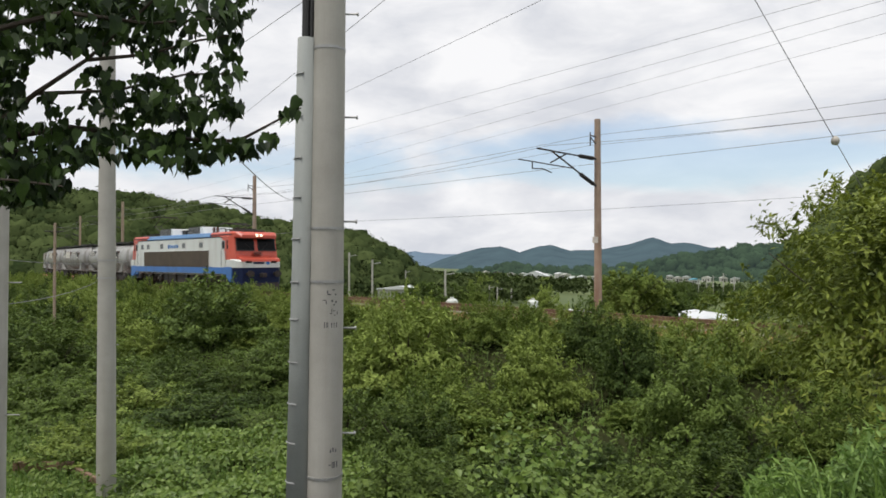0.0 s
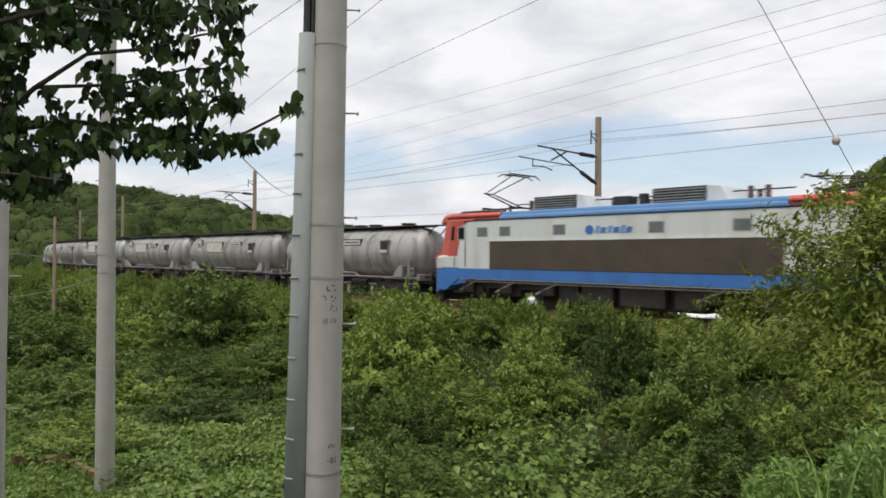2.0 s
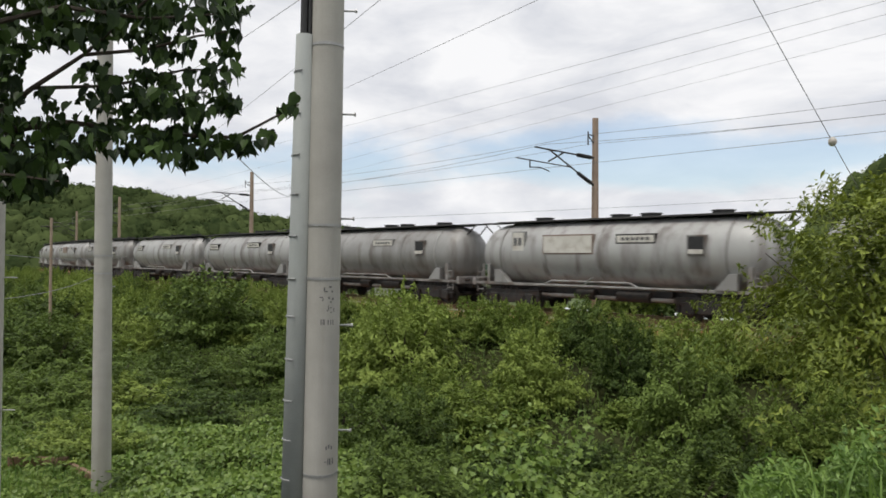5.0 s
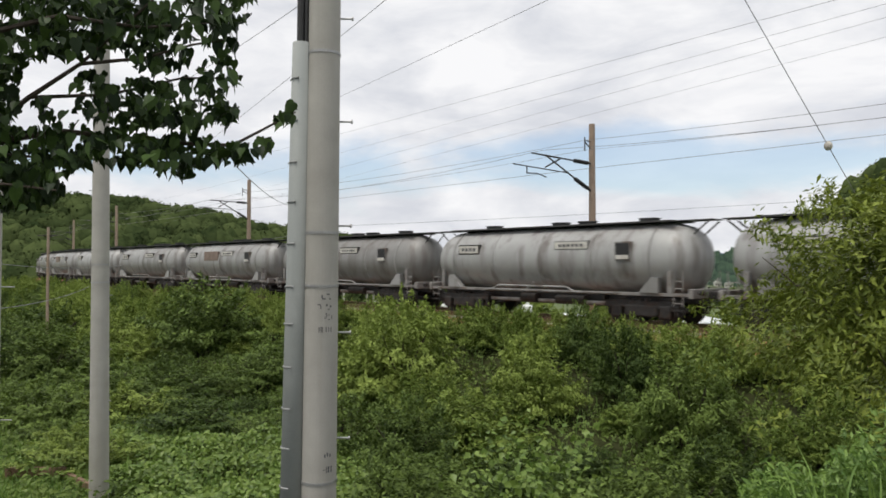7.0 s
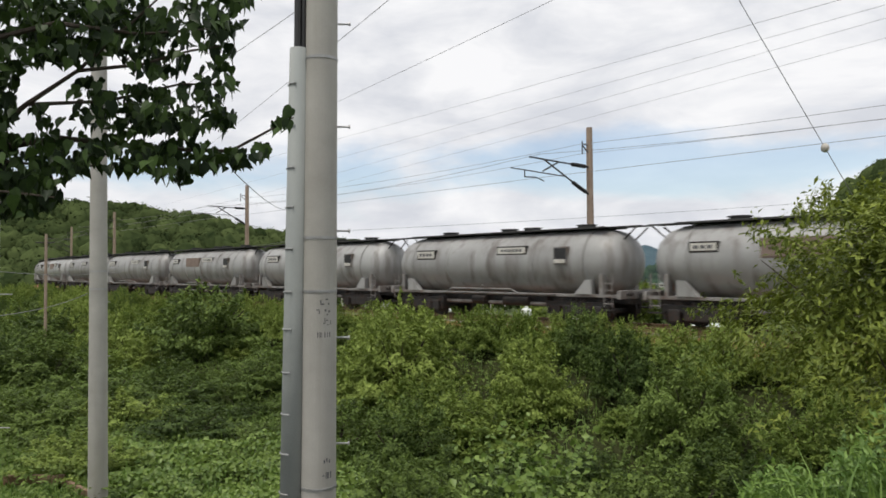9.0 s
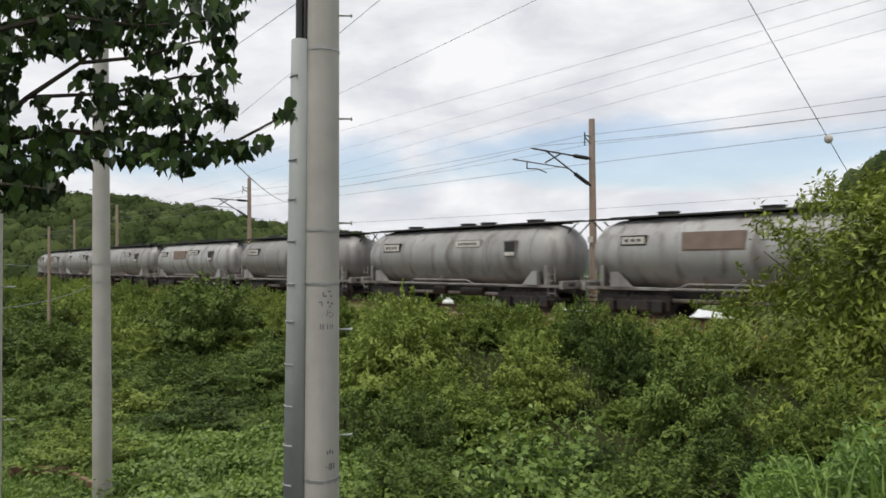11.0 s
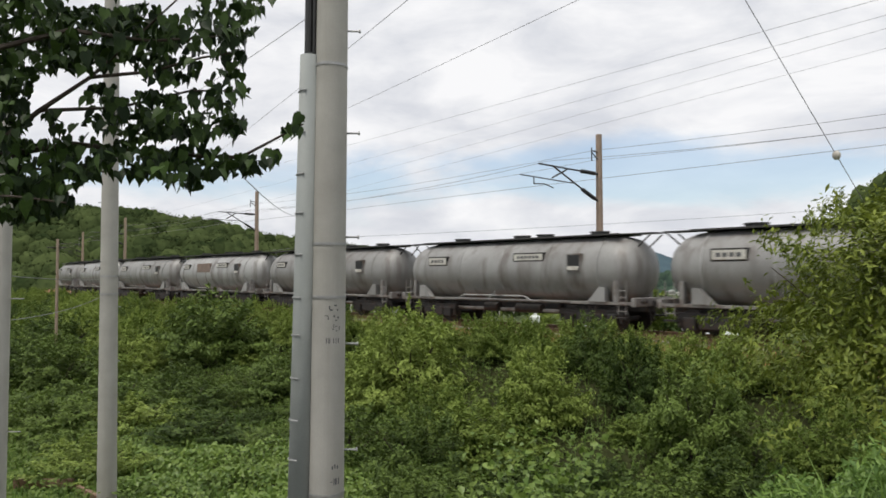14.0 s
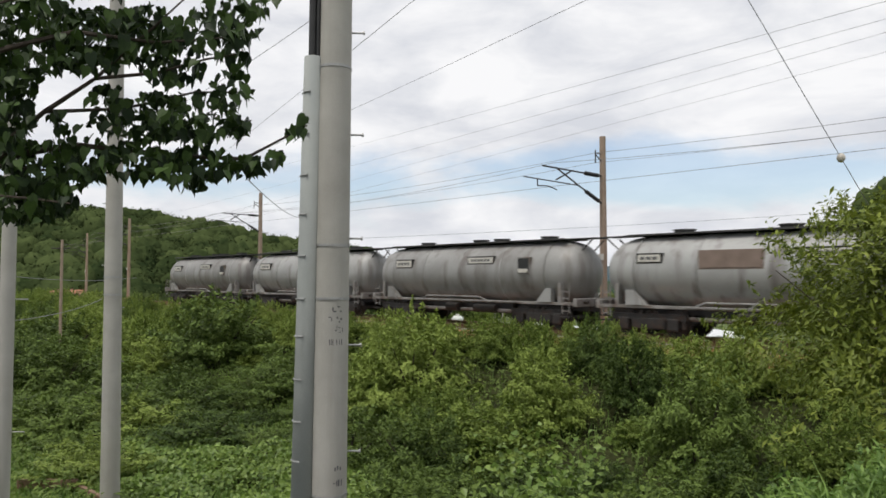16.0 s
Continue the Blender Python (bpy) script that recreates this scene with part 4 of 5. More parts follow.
# ---- catenary masts ----
def mast(a, b, top, reach, label):
    """A concrete mast beyond the track with its bracket arm over the rails."""
    m = on_track(a, b, 0)
    T = thing("catenary_mast", label, "catenary mast", "masts along the track", at=Matrix.Translation(m.translation) @ Matrix.Rotation(math.atan2(DY, DX), 4, "Z"))
    bm = bmesh.new()
    rod(bm, (0, 0, -1.6), (0, 0, top), 0.17, 0.125, 16)
    part("pole", bm, M_CONC_B, T)
    z0, g = top - 1.64, reach / 4.9
    arm = rods([((0, -0.1, z0), (0, -3.85 * g, z0 + 0.04)), ((0, -0.1, z0 - 1.13), (0, -3.04 * g, z0 + 0.05)), ((0, -3.04 * g, z0 - 0.42), (0, -2.06 * g, z0 + 0.02))], 0.032, 8)
    part("bracket_arm", arm, M_DARKSTEEL, T)
    part("registration_arm", rods([((0, -1.6 * g, z0 - 0.52), (0, -4.9 * g, z0 - 0.47)), ((0, -4.13 * g, z0 - 0.49), (0, -4.13 * g, z0 - 0.76)), ((0, -4.13 * g, z0 - 0.74), (0, -3.5 * g, z0 - 0.70)), ((0, -3.5 * g, z0 - 0.70), (0, -3.0 * g, z0 - 0.80))], 0.022, 8), M_DARKSTEEL, T)
    for p, q in (((0, -0.15, z0 - 1.10), (0, -1.2 * g, z0 - 0.70)), ((0, -0.15, z0), (0, -1.25 * g, z0 + 0.01))):
        ins = rod(bmesh.new(), p, q, 0.05, n=10)
        for j in range(7):
            c = Vector(p).lerp(Vector(q), 0.2 + 0.12 * j)
            w = (Vector(q) - Vector(p)).normalized() * 0.02
            rod(ins, c - w, c + w, 0.085, n=10)
        part("insulator", ins, M_BLACK, T)
    part("top_bracket", rods([((0, 0, top - 0.75), (0, -0.5, top - 0.72)), ((0, 0, top - 1.1), (0, -0.5, top - 0.78)), ((0, -0.5, top - 0.6), (0, -0.5, top - 1.15))], 0.025, 6), M_DARKSTEEL, T)
    part("pole_plate", boxed(-0.13, 0.13, -0.19, -0.165, 2.5, 2.75), M_SIGN, T, "small pale plate on the pole")
    return T


def wire(name, points, r, label, sag=0.0, n=24):
    cu = bpy.data.curves.new(name, "CURVE")
    cu.dimensions, cu.bevel_depth, cu.bevel_resolution = "3D", r, 1
    pts = []
    for p, q in zip(points, points[1:]):
        p, q = Vector(p), Vector(q)
        for k in range(n):
            f = k / n
            v = p.lerp(q, f)
            v.z -= sag * 4 * f * (1 - f)
            pts.append(v)
    pts.append(Vector(points[-1]))
    sp = cu.splines.new("POLY")
    sp.points.add(len(pts) - 1)
    for s, v in zip(sp.points, pts):
        s.co = (*v, 1)
    cu.materials.append(M_WIRE)
    return tagged(new(name, cu), label, "overhead wire", "overhead wires")


mast(-17.2, 2.9, 7.58, 4.9, "tall brown-stained concrete catenary mast with steel bracket arm")
mast(-46.2, 2.9, 7.78, 3.7, "distant concrete catenary mast with steel bracket arm")
mast(12.0, 2.9, 7.6, 4.5, "concrete catenary mast behind a leafy tree")
for a in (-75.0, -104.0, -133.0):
    mast(a, 2.9, 7.7, 3.7, "far weathered concrete catenary mast")


def track_wire(b, z, sag, r, label, stations=(-133.0, -104.0, -75.0, -46.2, -17.2, 12.0, 41.0, 70.0)):
    wire("overhead_wire", [on_track(a, b, z).translation for a in stations], r, label, sag, 10)


track_wire(-0.3, 5.25, 0.03, 0.008, "thin copper contact wire over the track")
track_wire(-0.3, 6.15, 0.5, 0.008, "sagging carrier wire over the track")
track_wire(2.4, 6.85, 0.3, 0.008, "thin feeder wire beside the masts")
track_wire(2.4, 6.45, 0.3, 0.007, "thin return wire beside the masts")

wire("overhead_wire", [(-16.0, 62.0, 3.9), (-5.8, 45.0, 4.24), (27.9, 45.0, 6.13), (60.0, 45.0, 7.9)], 0.011, "thin dark feeder line beyond the railway", 0.12)

# power lines that cross the sky
LINES = [
    ((12.790, 22.000, 9.801), (-42.054, 110.000, 11.869)),
    ((14.863, 24.000, 10.302), (-42.054, 110.000, 9.523)),
    ((16.101, 26.000, 10.272), (-42.054, 110.000, 8.133)),
    ((9.731, 20.000, 9.073), (-42.054, 110.000, 14.910)),
    ((2.005, 18.000, 8.345), (-22.938, 60.000, 9.420)),
    ((-1.427, 14.000, 6.888), (-22.938, 60.000, 9.420)),
    ((-3.030, 14.000, 6.888), (-12.654, 30.000, 8.449)),
]
for p, q in LINES:
    p, q = Vector(p), Vector(q)
    wire("overhead_wire", [p + (p - q) * 0.4, q], 0.006, "thin dark power line across the sky", 0.25)

# stay wire with a ball
stay = thing("stay_wire", "slack stay wire with a round pale insulator", "stay wire")
s0, s1, s2 = Vector((3.917, 9.000, 5.138)), Vector((5.278, 9.600, 3.398)), Vector((6.130, 10.000, 2.335))
part("strand", rods([(s0 + (s0 - s1) * 1.5, s0), (s0, s1), (s1, s2), (s2, (s2.x + 0.3, s2.y, land(s2.x, s2.y) - 0.1))], 0.005, 6), M_WIRE, stay)
bm = bmesh.new()
bmesh.ops.create_uvsphere(bm, u_segments=14, v_segments=10, radius=0.055, matrix=Matrix.LocRotScale(s1, None, (1, 1, 1.15)))
part("insulator", bm, M_SIGN, stay)


# ---- utility poles ----
def utility_pole(x, y, base, top, r_low, r_high, label, lean=(0.0, 0.0)):
    P = thing("utility_pole", label, "utility pole", "concrete poles", at=Matrix.Translation((x, y, base)) @ Matrix.Rotation(lean[0], 4, "Y") @ Matrix.Rotation(lean[1], 4, "X"))
    bm = bmesh.new()
    rod(bm, (0, 0, -0.5), (0, 0, top), r_low, r_high, 32)
    o = part("shaft", bm, M_CONC, P)
    return P


def radius_at(z, top, lo, hi):
    return lo + (hi - lo) * (z + 0.5) / (top + 0.5)


# the near pole with its cable duct
NB, NT = -1.2, 8.0
PX, PY = -1.083, 6.5
near_pole = utility_pole(PX, PY, NB, NT, 0.165, 0.135, "grey concrete utility pole with bolted steps and cable duct", (0.009, 0.0))


def bands(pole, heights, top, lo, hi, mat=M_STEEL):
    for z in heights:
        r = radius_at(z, top, lo, hi)
        bm = lathe([(z - 0.012, r), (z - 0.012, r + 0.005), (z + 0.012, r + 0.005), (z + 0.012, r)], 28)
        bmesh.ops.rotate(bm, matrix=Matrix.Rotation(radians(-90), 3, "Y"), verts=bm.verts)
        part("steel_band", bm, mat, pole)


ZS = lambda py: EYE + (461 - py) / 1266 * 6.5 - NB
bands(near_pole, [ZS(v) for v in (88, 405, 498, 838)], NT, 0.165, 0.135)
for v in (23, 207, 392, 580, 765):
    z = ZS(v)
    r = radius_at(z, NT, 0.165, 0.135)
    bm = rods([((r - 0.02, 0, z), (r + 0.11, 0, z))], 0.009, 8)
    rod(bm, (r + 0.105, 0, z), (r + 0.12, 0, z), 0.018, n=8)
    part("step_bolt", bm, M_STEEL, near_pole)
# duct: a half-round cover that leans on the pole, cable above it
duct = bmesh.new()
zt = ZS(70)
for za, zb, ra, rb in ((-0.4, zt, 0.110, 0.086),):
    rod(duct, (-0.245, -0.03, za), (-0.195, -0.03, zb), ra, rb, 24)
part("cable_duct", duct, M_DUCT, near_pole, "grey plastic cable cover").data.shade_smooth()
for v in (135, 210, 283, 352, 425, 500, 565, 640, 712, 780, 848):
    z = ZS(v)
    f = (z + 0.4) / (zt + 0.4)
    x, r = -0.245 + 0.050 * f, 0.110 - 0.024 * f
    bm = rods([((x - r - 0.008, -0.02, z), (x - r * 0.72, -0.03 - r * 0.74, z + 0.003)), ((x - r * 0.72, -0.03 - r * 0.74, z + 0.003), (x - r * 0.1, -0.036 - r, z + 0.004))], 0.009, 6)
    part("duct_clip", bm, M_STEEL, near_pole)
part("cable", rods([((-0.205, -0.02, zt - 0.1), (-0.20, -0.02, NT))], 0.042, 12), M_BLACK, near_pole, "thick black cable")
part("cable", rods([((-0.15, -0.06, zt - 0.1), (-0.148, -0.06, NT))], 0.016, 10), M_BLACK, near_pole)
# stencilled marks as bars
for dx, v, w, h in ((0.035, 516, 0.012, 0.03), (0.05, 520, 0.03, 0.012), (0.085, 512, 0.025, 0.012), (0.10, 520, 0.014, 0.014), (0.075, 531, 0.016, 0.018), (0.105, 533, 0.016, 0.018), (0.09, 538, 0.014, 0.012), (0.01, 530, 0.03, 0.008), (0.025, 534, 0.008, 0.03),
                    (0.065, 553, 0.018, 0.008), (0.072, 548, 0.006, 0.035), (0.09, 548, 0.018, 0.007), (0.095, 556, 0.018, 0.007), (0.115, 552, 0.006, 0.035),
                    (0.012, 573, 0.008, 0.05), (0.03, 573, 0.006, 0.05), (0.04, 573, 0.006, 0.05), (0.072, 573, 0.008, 0.045), (0.092, 573, 0.006, 0.045), (0.11, 573, 0.008, 0.045),
                    (0.075, 790, 0.012, 0.03), (0.095, 788, 0.012, 0.035), (0.115, 790, 0.012, 0.03), (0.07, 814, 0.022, 0.007), (0.09, 814, 0.008, 0.055), (0.105, 814, 0.014, 0.055), (0.125, 814, 0.01, 0.055)):
    z = ZS(v)
    r = radius_at(z, NT, 0.165, 0.135)
    y = -math.sqrt(max(r * r - dx * dx, 0.0004))
    o = part("stencil_mark", boxed(-w / 2, w / 2, -0.002, 0.006, -h / 2, h / 2), M_INK, near_pole)
    o.matrix_basis = Matrix.Translation((dx, y, z)) @ Matrix.Rotation(math.atan2(dx, -y), 4, "Z")

# the pole behind, and the one at the edge
MX, MY = -5.715, 12.2
MB = land(MX, MY)
mid_pole = utility_pole(MX, MY, MB, 9.2, 0.160, 0.118, "slim concrete utility pole standing on the low ground", (-0.004, 0.0))
ZM = lambda py: EYE + (461 - py) / 1266 * MY - MB
bands(mid_pole, [ZM(v) for v in (461, 492)], 9.2, 0.160, 0.118)
for v, q in ((515, 1), (440, -1), (610, 1), (700, 1), (330, -1)):
    z = ZM(v)
    part("step_bolt", rods([((q * 0.12, 0, z), (q * 0.20, 0, z))], 0.009, 6), M_STEEL, mid_pole)
EX, EY2 = -5.891, 9.5
edge_pole = utility_pole(EX, EY2, land(EX, EY2), 5.9, 0.10, 0.085, "thin grey pole at the edge of the trees", (0.006, 0.0))
for z in (3.2, 1.45):
    part("cross_bolt", rods([((0, 0, z), (0.28, 0, z))], 0.008, 6), M_STEEL, edge_pole)


# ---- trees ----
def limb(bm, pts, r0, r1, n=7):
    for k in range(len(pts) - 1):
        f, g = k / (len(pts) - 1), (k + 1) / (len(pts) - 1)
        rod(bm, pts[k], pts[k + 1], r0 + (r1 - r0) * f, r0 + (r1 - r0) * g, n)


def near_tree():
    """The broad-leaved tree beside the camera whose boughs reach into view."""
    rng = np.random.default_rng(8)
    T = thing("broadleaf_tree", "broad-leaved tree with hanging heart-shaped leaves, tinted dark as if backlit", "tree")
    trunk = Vector((-3.3, 2.6, 0.0))
    bm = bmesh.new()
    limb(bm, [trunk + Vector((0, 0, land(-3.3, 2.6) - 0.2)), trunk + Vector((0.05, 0, 1.6)), trunk + Vector((0.2, 0.1, 3.2)), trunk + Vector((0.3, 0.2, 4.6))], 0.16, 0.07, 12)
    part("trunk", bm, M_BARK, T)
    Y = 3.0
    at = lambda px, py, y=Y: Vector(((px - 784) / 1266 * y, y, EYE + (461 - py) / 1266 * y))
    boughs = [
        [at(-420, 300), at(-60, 260), at(60, 165), at(150, 105), at(250, 15), at(330, -60)],
        [at(-420, 330), at(-40, 250), at(120, 225, 3.2), at(300, 245, 3.2), at(420, 250, 3.1), at(480, 218, 3.0), at(532, 190, 3.0)],
        [at(-420, 200), at(-50, 60, 2.8), at(110, 20, 2.8), at(260, 40, 2.9), at(400, 30, 3.0)],
        [at(-60, 260), at(60, 270, 3.3), at(180, 275, 3.4), at(330, 285, 3.4)],
        [at(60, 165), at(200, 160, 3.2), at(330, 130, 3.2), at(420, 130, 3.2)],
        [at(150, 105), at(260, 95, 3.0), at(350, 70, 3.0), at(415, 60, 3.0)],
        [at(-420, 380), at(-100, 310, 2.7), at(30, 320, 2.7), at(110, 330, 2.7)],
        [at(-300, 100), at(-80, -20, 2.6), at(80, -60, 2.7), at(240, -80, 2.8)],
    ]
    for i, b in enumerate(boughs):
        bm = bmesh.new()
        if b[0].x < -2.0:
            b.insert(0, Vector((-3.14, 2.68, min(max(b[0].z - 0.25, 1.2), 4.2))))
        limb(bm, b, 0.020 if i < 3 else 0.009, 0.003, 6)
        part("bough", bm, M_BARK, T)
    spots = []
    def fill(px, py, rx, ry, k, y=3.1):
        for _ in range(k):
            a, q = rng.uniform(0, 6.28), math.sqrt(rng.random())
            spots.append(at(px + rx * q * math.cos(a), py + ry * q * math.sin(a), y + rng.normal(0, 0.22)))
    # heaps of leaves, thick at the stem and loose at the ends
    for h in ((20, 30, 110, 80, 330), (140, 40, 90, 60, 150), (235, 25, 70, 50, 105), (345, 25, 75, 40, 62), (400, 60, 30, 45, 20), (95, 185, 35, 22, 9), (175, 150, 40, 30, 16), (250, 175, 70, 44, 66),
              (330, 175, 80, 46, 74), (395, 125, 38, 34, 20), (408, 195, 22, 22, 10), (40, 250, 90, 30, 80), (130, 262, 60, 30, 42), (230, 260, 80, 28, 62), (330, 262, 80, 30, 66), (415, 264, 50, 18, 26),
              (472, 250, 20, 16, 7), (30, 325, 90, 42, 260), (0, 150, 42, 100, 150), (100, 292, 50, 18, 22), (290, 95, 60, 26, 32), (320, 292, 40, 14, 12), (-120, 150, 100, 220, 240), (512, 205, 18, 12, 5), (528, 184, 8, 6, 2), (6, 200, 30, 80, 42), (400, -25, 60, 38, 26), (445, -30, 36, 30, 12), (425, 25, 20, 24, 6), (130, 240, 70, 26, 18), (200, 195, 60, 40, 26),
              # crown added out of view, which shades the leaves below
              (120, -160, 420, 120, 420), (100, -450, 520, 200, 500)):
        fill(h[0], h[1], h[2], h[3], round(h[4] * (1.5 if h[0] < 60 else 2.1)))
    p = np.array([tuple(s) for s in spots])
    k = len(p)
    n = rng.normal(0, 1, (k, 3)) * [1, 1, 0.35] + [0, -0.5, 0.5]
    # heart-shaped leaf: seven corners round a folded mid line
    n /= np.linalg.norm(n, axis=1, keepdims=True)
    t = rng.normal(0, 0.45, (k, 3))
    t[:, 2] -= 1.0
    t -= n * np.sum(t * n, axis=1, keepdims=True)
    t /= np.linalg.norm(t, axis=1, keepdims=True)
    s = np.cross(n, t)
    w = rng.uniform(0.030, 0.060, k)
    shape = [(-0.40, 0, 0.0), (-0.50, 0.16, 0.04), (-0.42, 0.34, 0.07), (-0.16, 0.43, 0.08), (0.16, 0.33, 0.06), (0.46, 0.14, 0.0), (0.80, 0, -0.12),
             (0.46, -0.14, 0.0), (0.16, -0.33, 0.06), (-0.16, -0.43, 0.08), (-0.42, -0.34, 0.07), (-0.50, -0.16, 0.04), (0.1, 0, -0.02)]
    v = np.stack([p + (t * a + s * b + n * c) * w[:, None] for a, b, c in shape], axis=1).reshape(-1, 3)
    i = (np.arange(k) * 13)[:, None]
    tri = np.concatenate([i + np.array([[12, j, (j + 1) % 12]]) for j in range(12)])
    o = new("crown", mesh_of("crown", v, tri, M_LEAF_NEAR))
    o.parent = T


near_tree()


def leafy_tree(name, x, y, top, half, leaf, count, mat, label, seed, lobes=30, droop=0.6, bare=0.0):
    """Limbs that carry many drooping sprays of narrow leaves."""
    rng = np.random.default_rng(seed)
    z0 = land(x, y)
    T = thing(name, label, "tree", at=pose(x, y, z0))
    h = top - z0
    bm = bmesh.new()
    limb(bm, [(0, 0, -0.2), (0.05, 0.02, h * 0.3), (-0.05, 0.05, h * 0.62), (0, 0, h * 0.9)], 0.05 * h * 0.5, 0.01, 8)
    for k in range(12):
        a = rng.uniform(0, 6.28)
        z = h * rng.uniform(0.2, 0.6)
        e = (math.cos(a) * half * 0.8, math.sin(a) * half * 0.8, z + h * 0.28)
        limb(bm, [(0, 0, z), (e[0] * 0.5, e[1] * 0.5, z + h * 0.12), e], 0.03, 0.006, 5)
    part("trunk", bm, M_BARK, T)
    sprays = lobes * 9
    anchor, _ = crown_points(rng, sprays, lobes, (half, half, h * 0.5), 0.30, 0.7)
    anchor[:, 2] += h * 0.5
    out = anchor - [0, 0, h * 0.42]
    out /= np.linalg.norm(out, axis=1, keepdims=True) + 1e-6
    long = rng.uniform(0.10, 0.30, (sprays, 1)) * half
    k = int(count * 0.85) // sprays
    f = rng.random((sprays, k, 1))
    p = anchor[:, None, :] + (out * long)[:, None, :] * (f * 1.5 - 0.5) + rng.normal(0, 1, (sprays, k, 3)) * (0.055 * half * (1.1 - 0.7 * f))
    p[:, :, 2] -= (long * 0.75) * f[:, :, 0] ** 2
    n = np.broadcast_to(out[:, None, :] * 0.8 + [0, 0, 0.55], p.shape).reshape(-1, 3)
    p = p.reshape(-1, 3)
    q, m = crown_points(rng, int(count * 0.15), lobes, (half * 0.85, half * 0.85, h * 0.42), 0.33, 0.6)
    q[:, 2] += h * 0.5
    p, n = np.concatenate([p, q]), np.concatenate([n, m])
    # upright sprigs that stand out of the top
    for _ in range(50):
        u = rng.normal(0, 1, 3)
        u[2] = abs(u[2]) * 0.9 + 0.2
        u /= np.linalg.norm(u)
        b = u * [half * 0.95, half * 0.95, h * 0.47] + [0, 0, h * 0.5]
        j = 18
        g = rng.random(j)[:, None]
        p = np.concatenate([p, b + (u * 0.3 + [0, 0, 0.2]) * g * half * 0.36 + rng.normal(0, 0.025, (j, 3))])
        n = np.concatenate([n, rng.normal(0, 1, (j, 3))])
    # bare towards the foot
    keep = p[:, 2] > h * (0.53 * bare + rng.normal(0, 0.075, len(p)))
    v, t = leaf_cloud(p[keep], n[keep], leaf, rng, 2.5, 0.5, droop)
    o = new("crown", mesh_of("crown", v, t, mat))
    o.parent = T
    return T


leafy_tree("willowy_tree", 6.25, 8.9, 3.05, 2.5, 0.044, 76000, M_TREE_R, "bushy yellow-green tree with narrow drooping leaves", 4, 60, 1.1, 1.04)
leafy_tree("young_tree", *(8.227, 31.000), 1.35, 1.65, 0.085, 6500, M_SHRUB_Y, "young green tree beyond the railway", 9)
leafy_tree("young_tree", *(10.232, 34.000), 0.6, 1.2, 0.13, 2500, M_SHRUB, "small dark tree beyond the railway", 10)
leafy_tree("young_tree", *(-1.665, 62.000), -0.4, 2.0, 0.2, 2500, M_SHRUB, "round bushy tree on the valley floor", 12)
leafy_tree("young_tree", *(-12.385, 70.000), 0.5, 3.0, 0.25, 2500, M_SHRUB, "green roadside tree on the valley floor", 13)


# ---- low plants ----
def plants(name, count, place, leaf, mat, label, seed, long=1.2, up=1.0):
    rng = np.random.default_rng(seed)
    p = []
    while len(p) < count:
        x, y, h = place(rng)
        p.append((x, y, land(x, y) + h))
    p = np.array(p)
    n = rng.normal(0, 0.5, p.shape) + [0, -0.25, up]
    v, t = leaf_cloud(p, n, leaf, rng, long, 0.25)
    tagged(new(name, mesh_of(name, v, t, mat)), label, name.replace("_", " "), kind="stuff")


def low_vines(rng):
    y = rng.uniform(8.5, 17.5)
    x = y * rng.uniform(-0.62, -0.10)
    return x, y, (0.22 + 0.32 * noise.noise((x * 1.1, y * 1.1, 3)) + rng.uniform(0, 0.16)) * ramp(x / y, (-0.5, 0.25), (-0.42, 1.0))


def mid_vines(rng):
    y = rng.uniform(7.5, 13.5)
    x = y * rng.uniform(-0.16, 0.42)
    return x, y, 0.35 + 0.35 * noise.noise((x * 0.9, y * 0.9, 7)) + rng.uniform(-0.05, 0.2)


def left_weeds(rng):
    y = rng.uniform(8.5, 16.0)
    x = y * rng.uniform(-0.70, -0.30)
    return x, y


def kudzu(rng):
    y = rng.uniform(8.3, 11.2)
    x = y * min(0.3, max(0.0, rng.normal(0.14, 0.05)))
    return x, y, 0.55 + 0.42 * (y - 8.3) + 0.7 * noise.noise((x * 1.1, y * 1.1, 4)) + rng.uniform(-0.6, 0.12)


plants("broad_creeper", 1200, kudzu, 0.112, M_VINE, "broad pale green creeper leaves climbing over shrubs", 36, 1.1, 0.8)
plants("vine_cover", 24000, low_vines, 0.10, M_VINE, "light green vine leaves covering low ground", 31)
plants("creeper", 8500, mid_vines, 0.12, M_SHRUB, "broad creeper leaves tangled over the bank foot", 32)


def grass(name, count, place, height, mat, label, seed):
    rng = np.random.default_rng(seed)
    verts, tris = [], []
    for k in range(count):
        x, y = place(rng)
        z = land(x, y)
        h = height * rng.uniform(0.5, 1.3)
        a = rng.uniform(0, 6.28)
        dx, dy = math.cos(a), math.sin(a)
        bend = rng.uniform(0.1, 0.55) * h
        w = 0.009 * rng.uniform(0.7, 1.5) * max(1.0, h)
        for f in (0, 0.35, 0.7):
            c = (x + dx * bend * f * f, y + dy * bend * f * f, z + h * f)
            verts += [(c[0] - dy * w * (1 - f * 0.6), c[1] + dx * w * (1 - f * 0.6), c[2]), (c[0] + dy * w * (1 - f * 0.6), c[1] - dx * w * (1 - f * 0.6), c[2])]
        verts.append((x + dx * bend, y + dy * bend, z + h * 0.93))
        o = k * 7
        tris += [(o, o + 1, o + 3), (o, o + 3, o + 2), (o + 2, o + 3, o + 5), (o + 2, o + 5, o + 4), (o + 4, o + 5, o + 6)]
    tagged(new(name, mesh_of(name, np.array(verts), np.array(tris), mat)), label, "grass", kind="stuff")


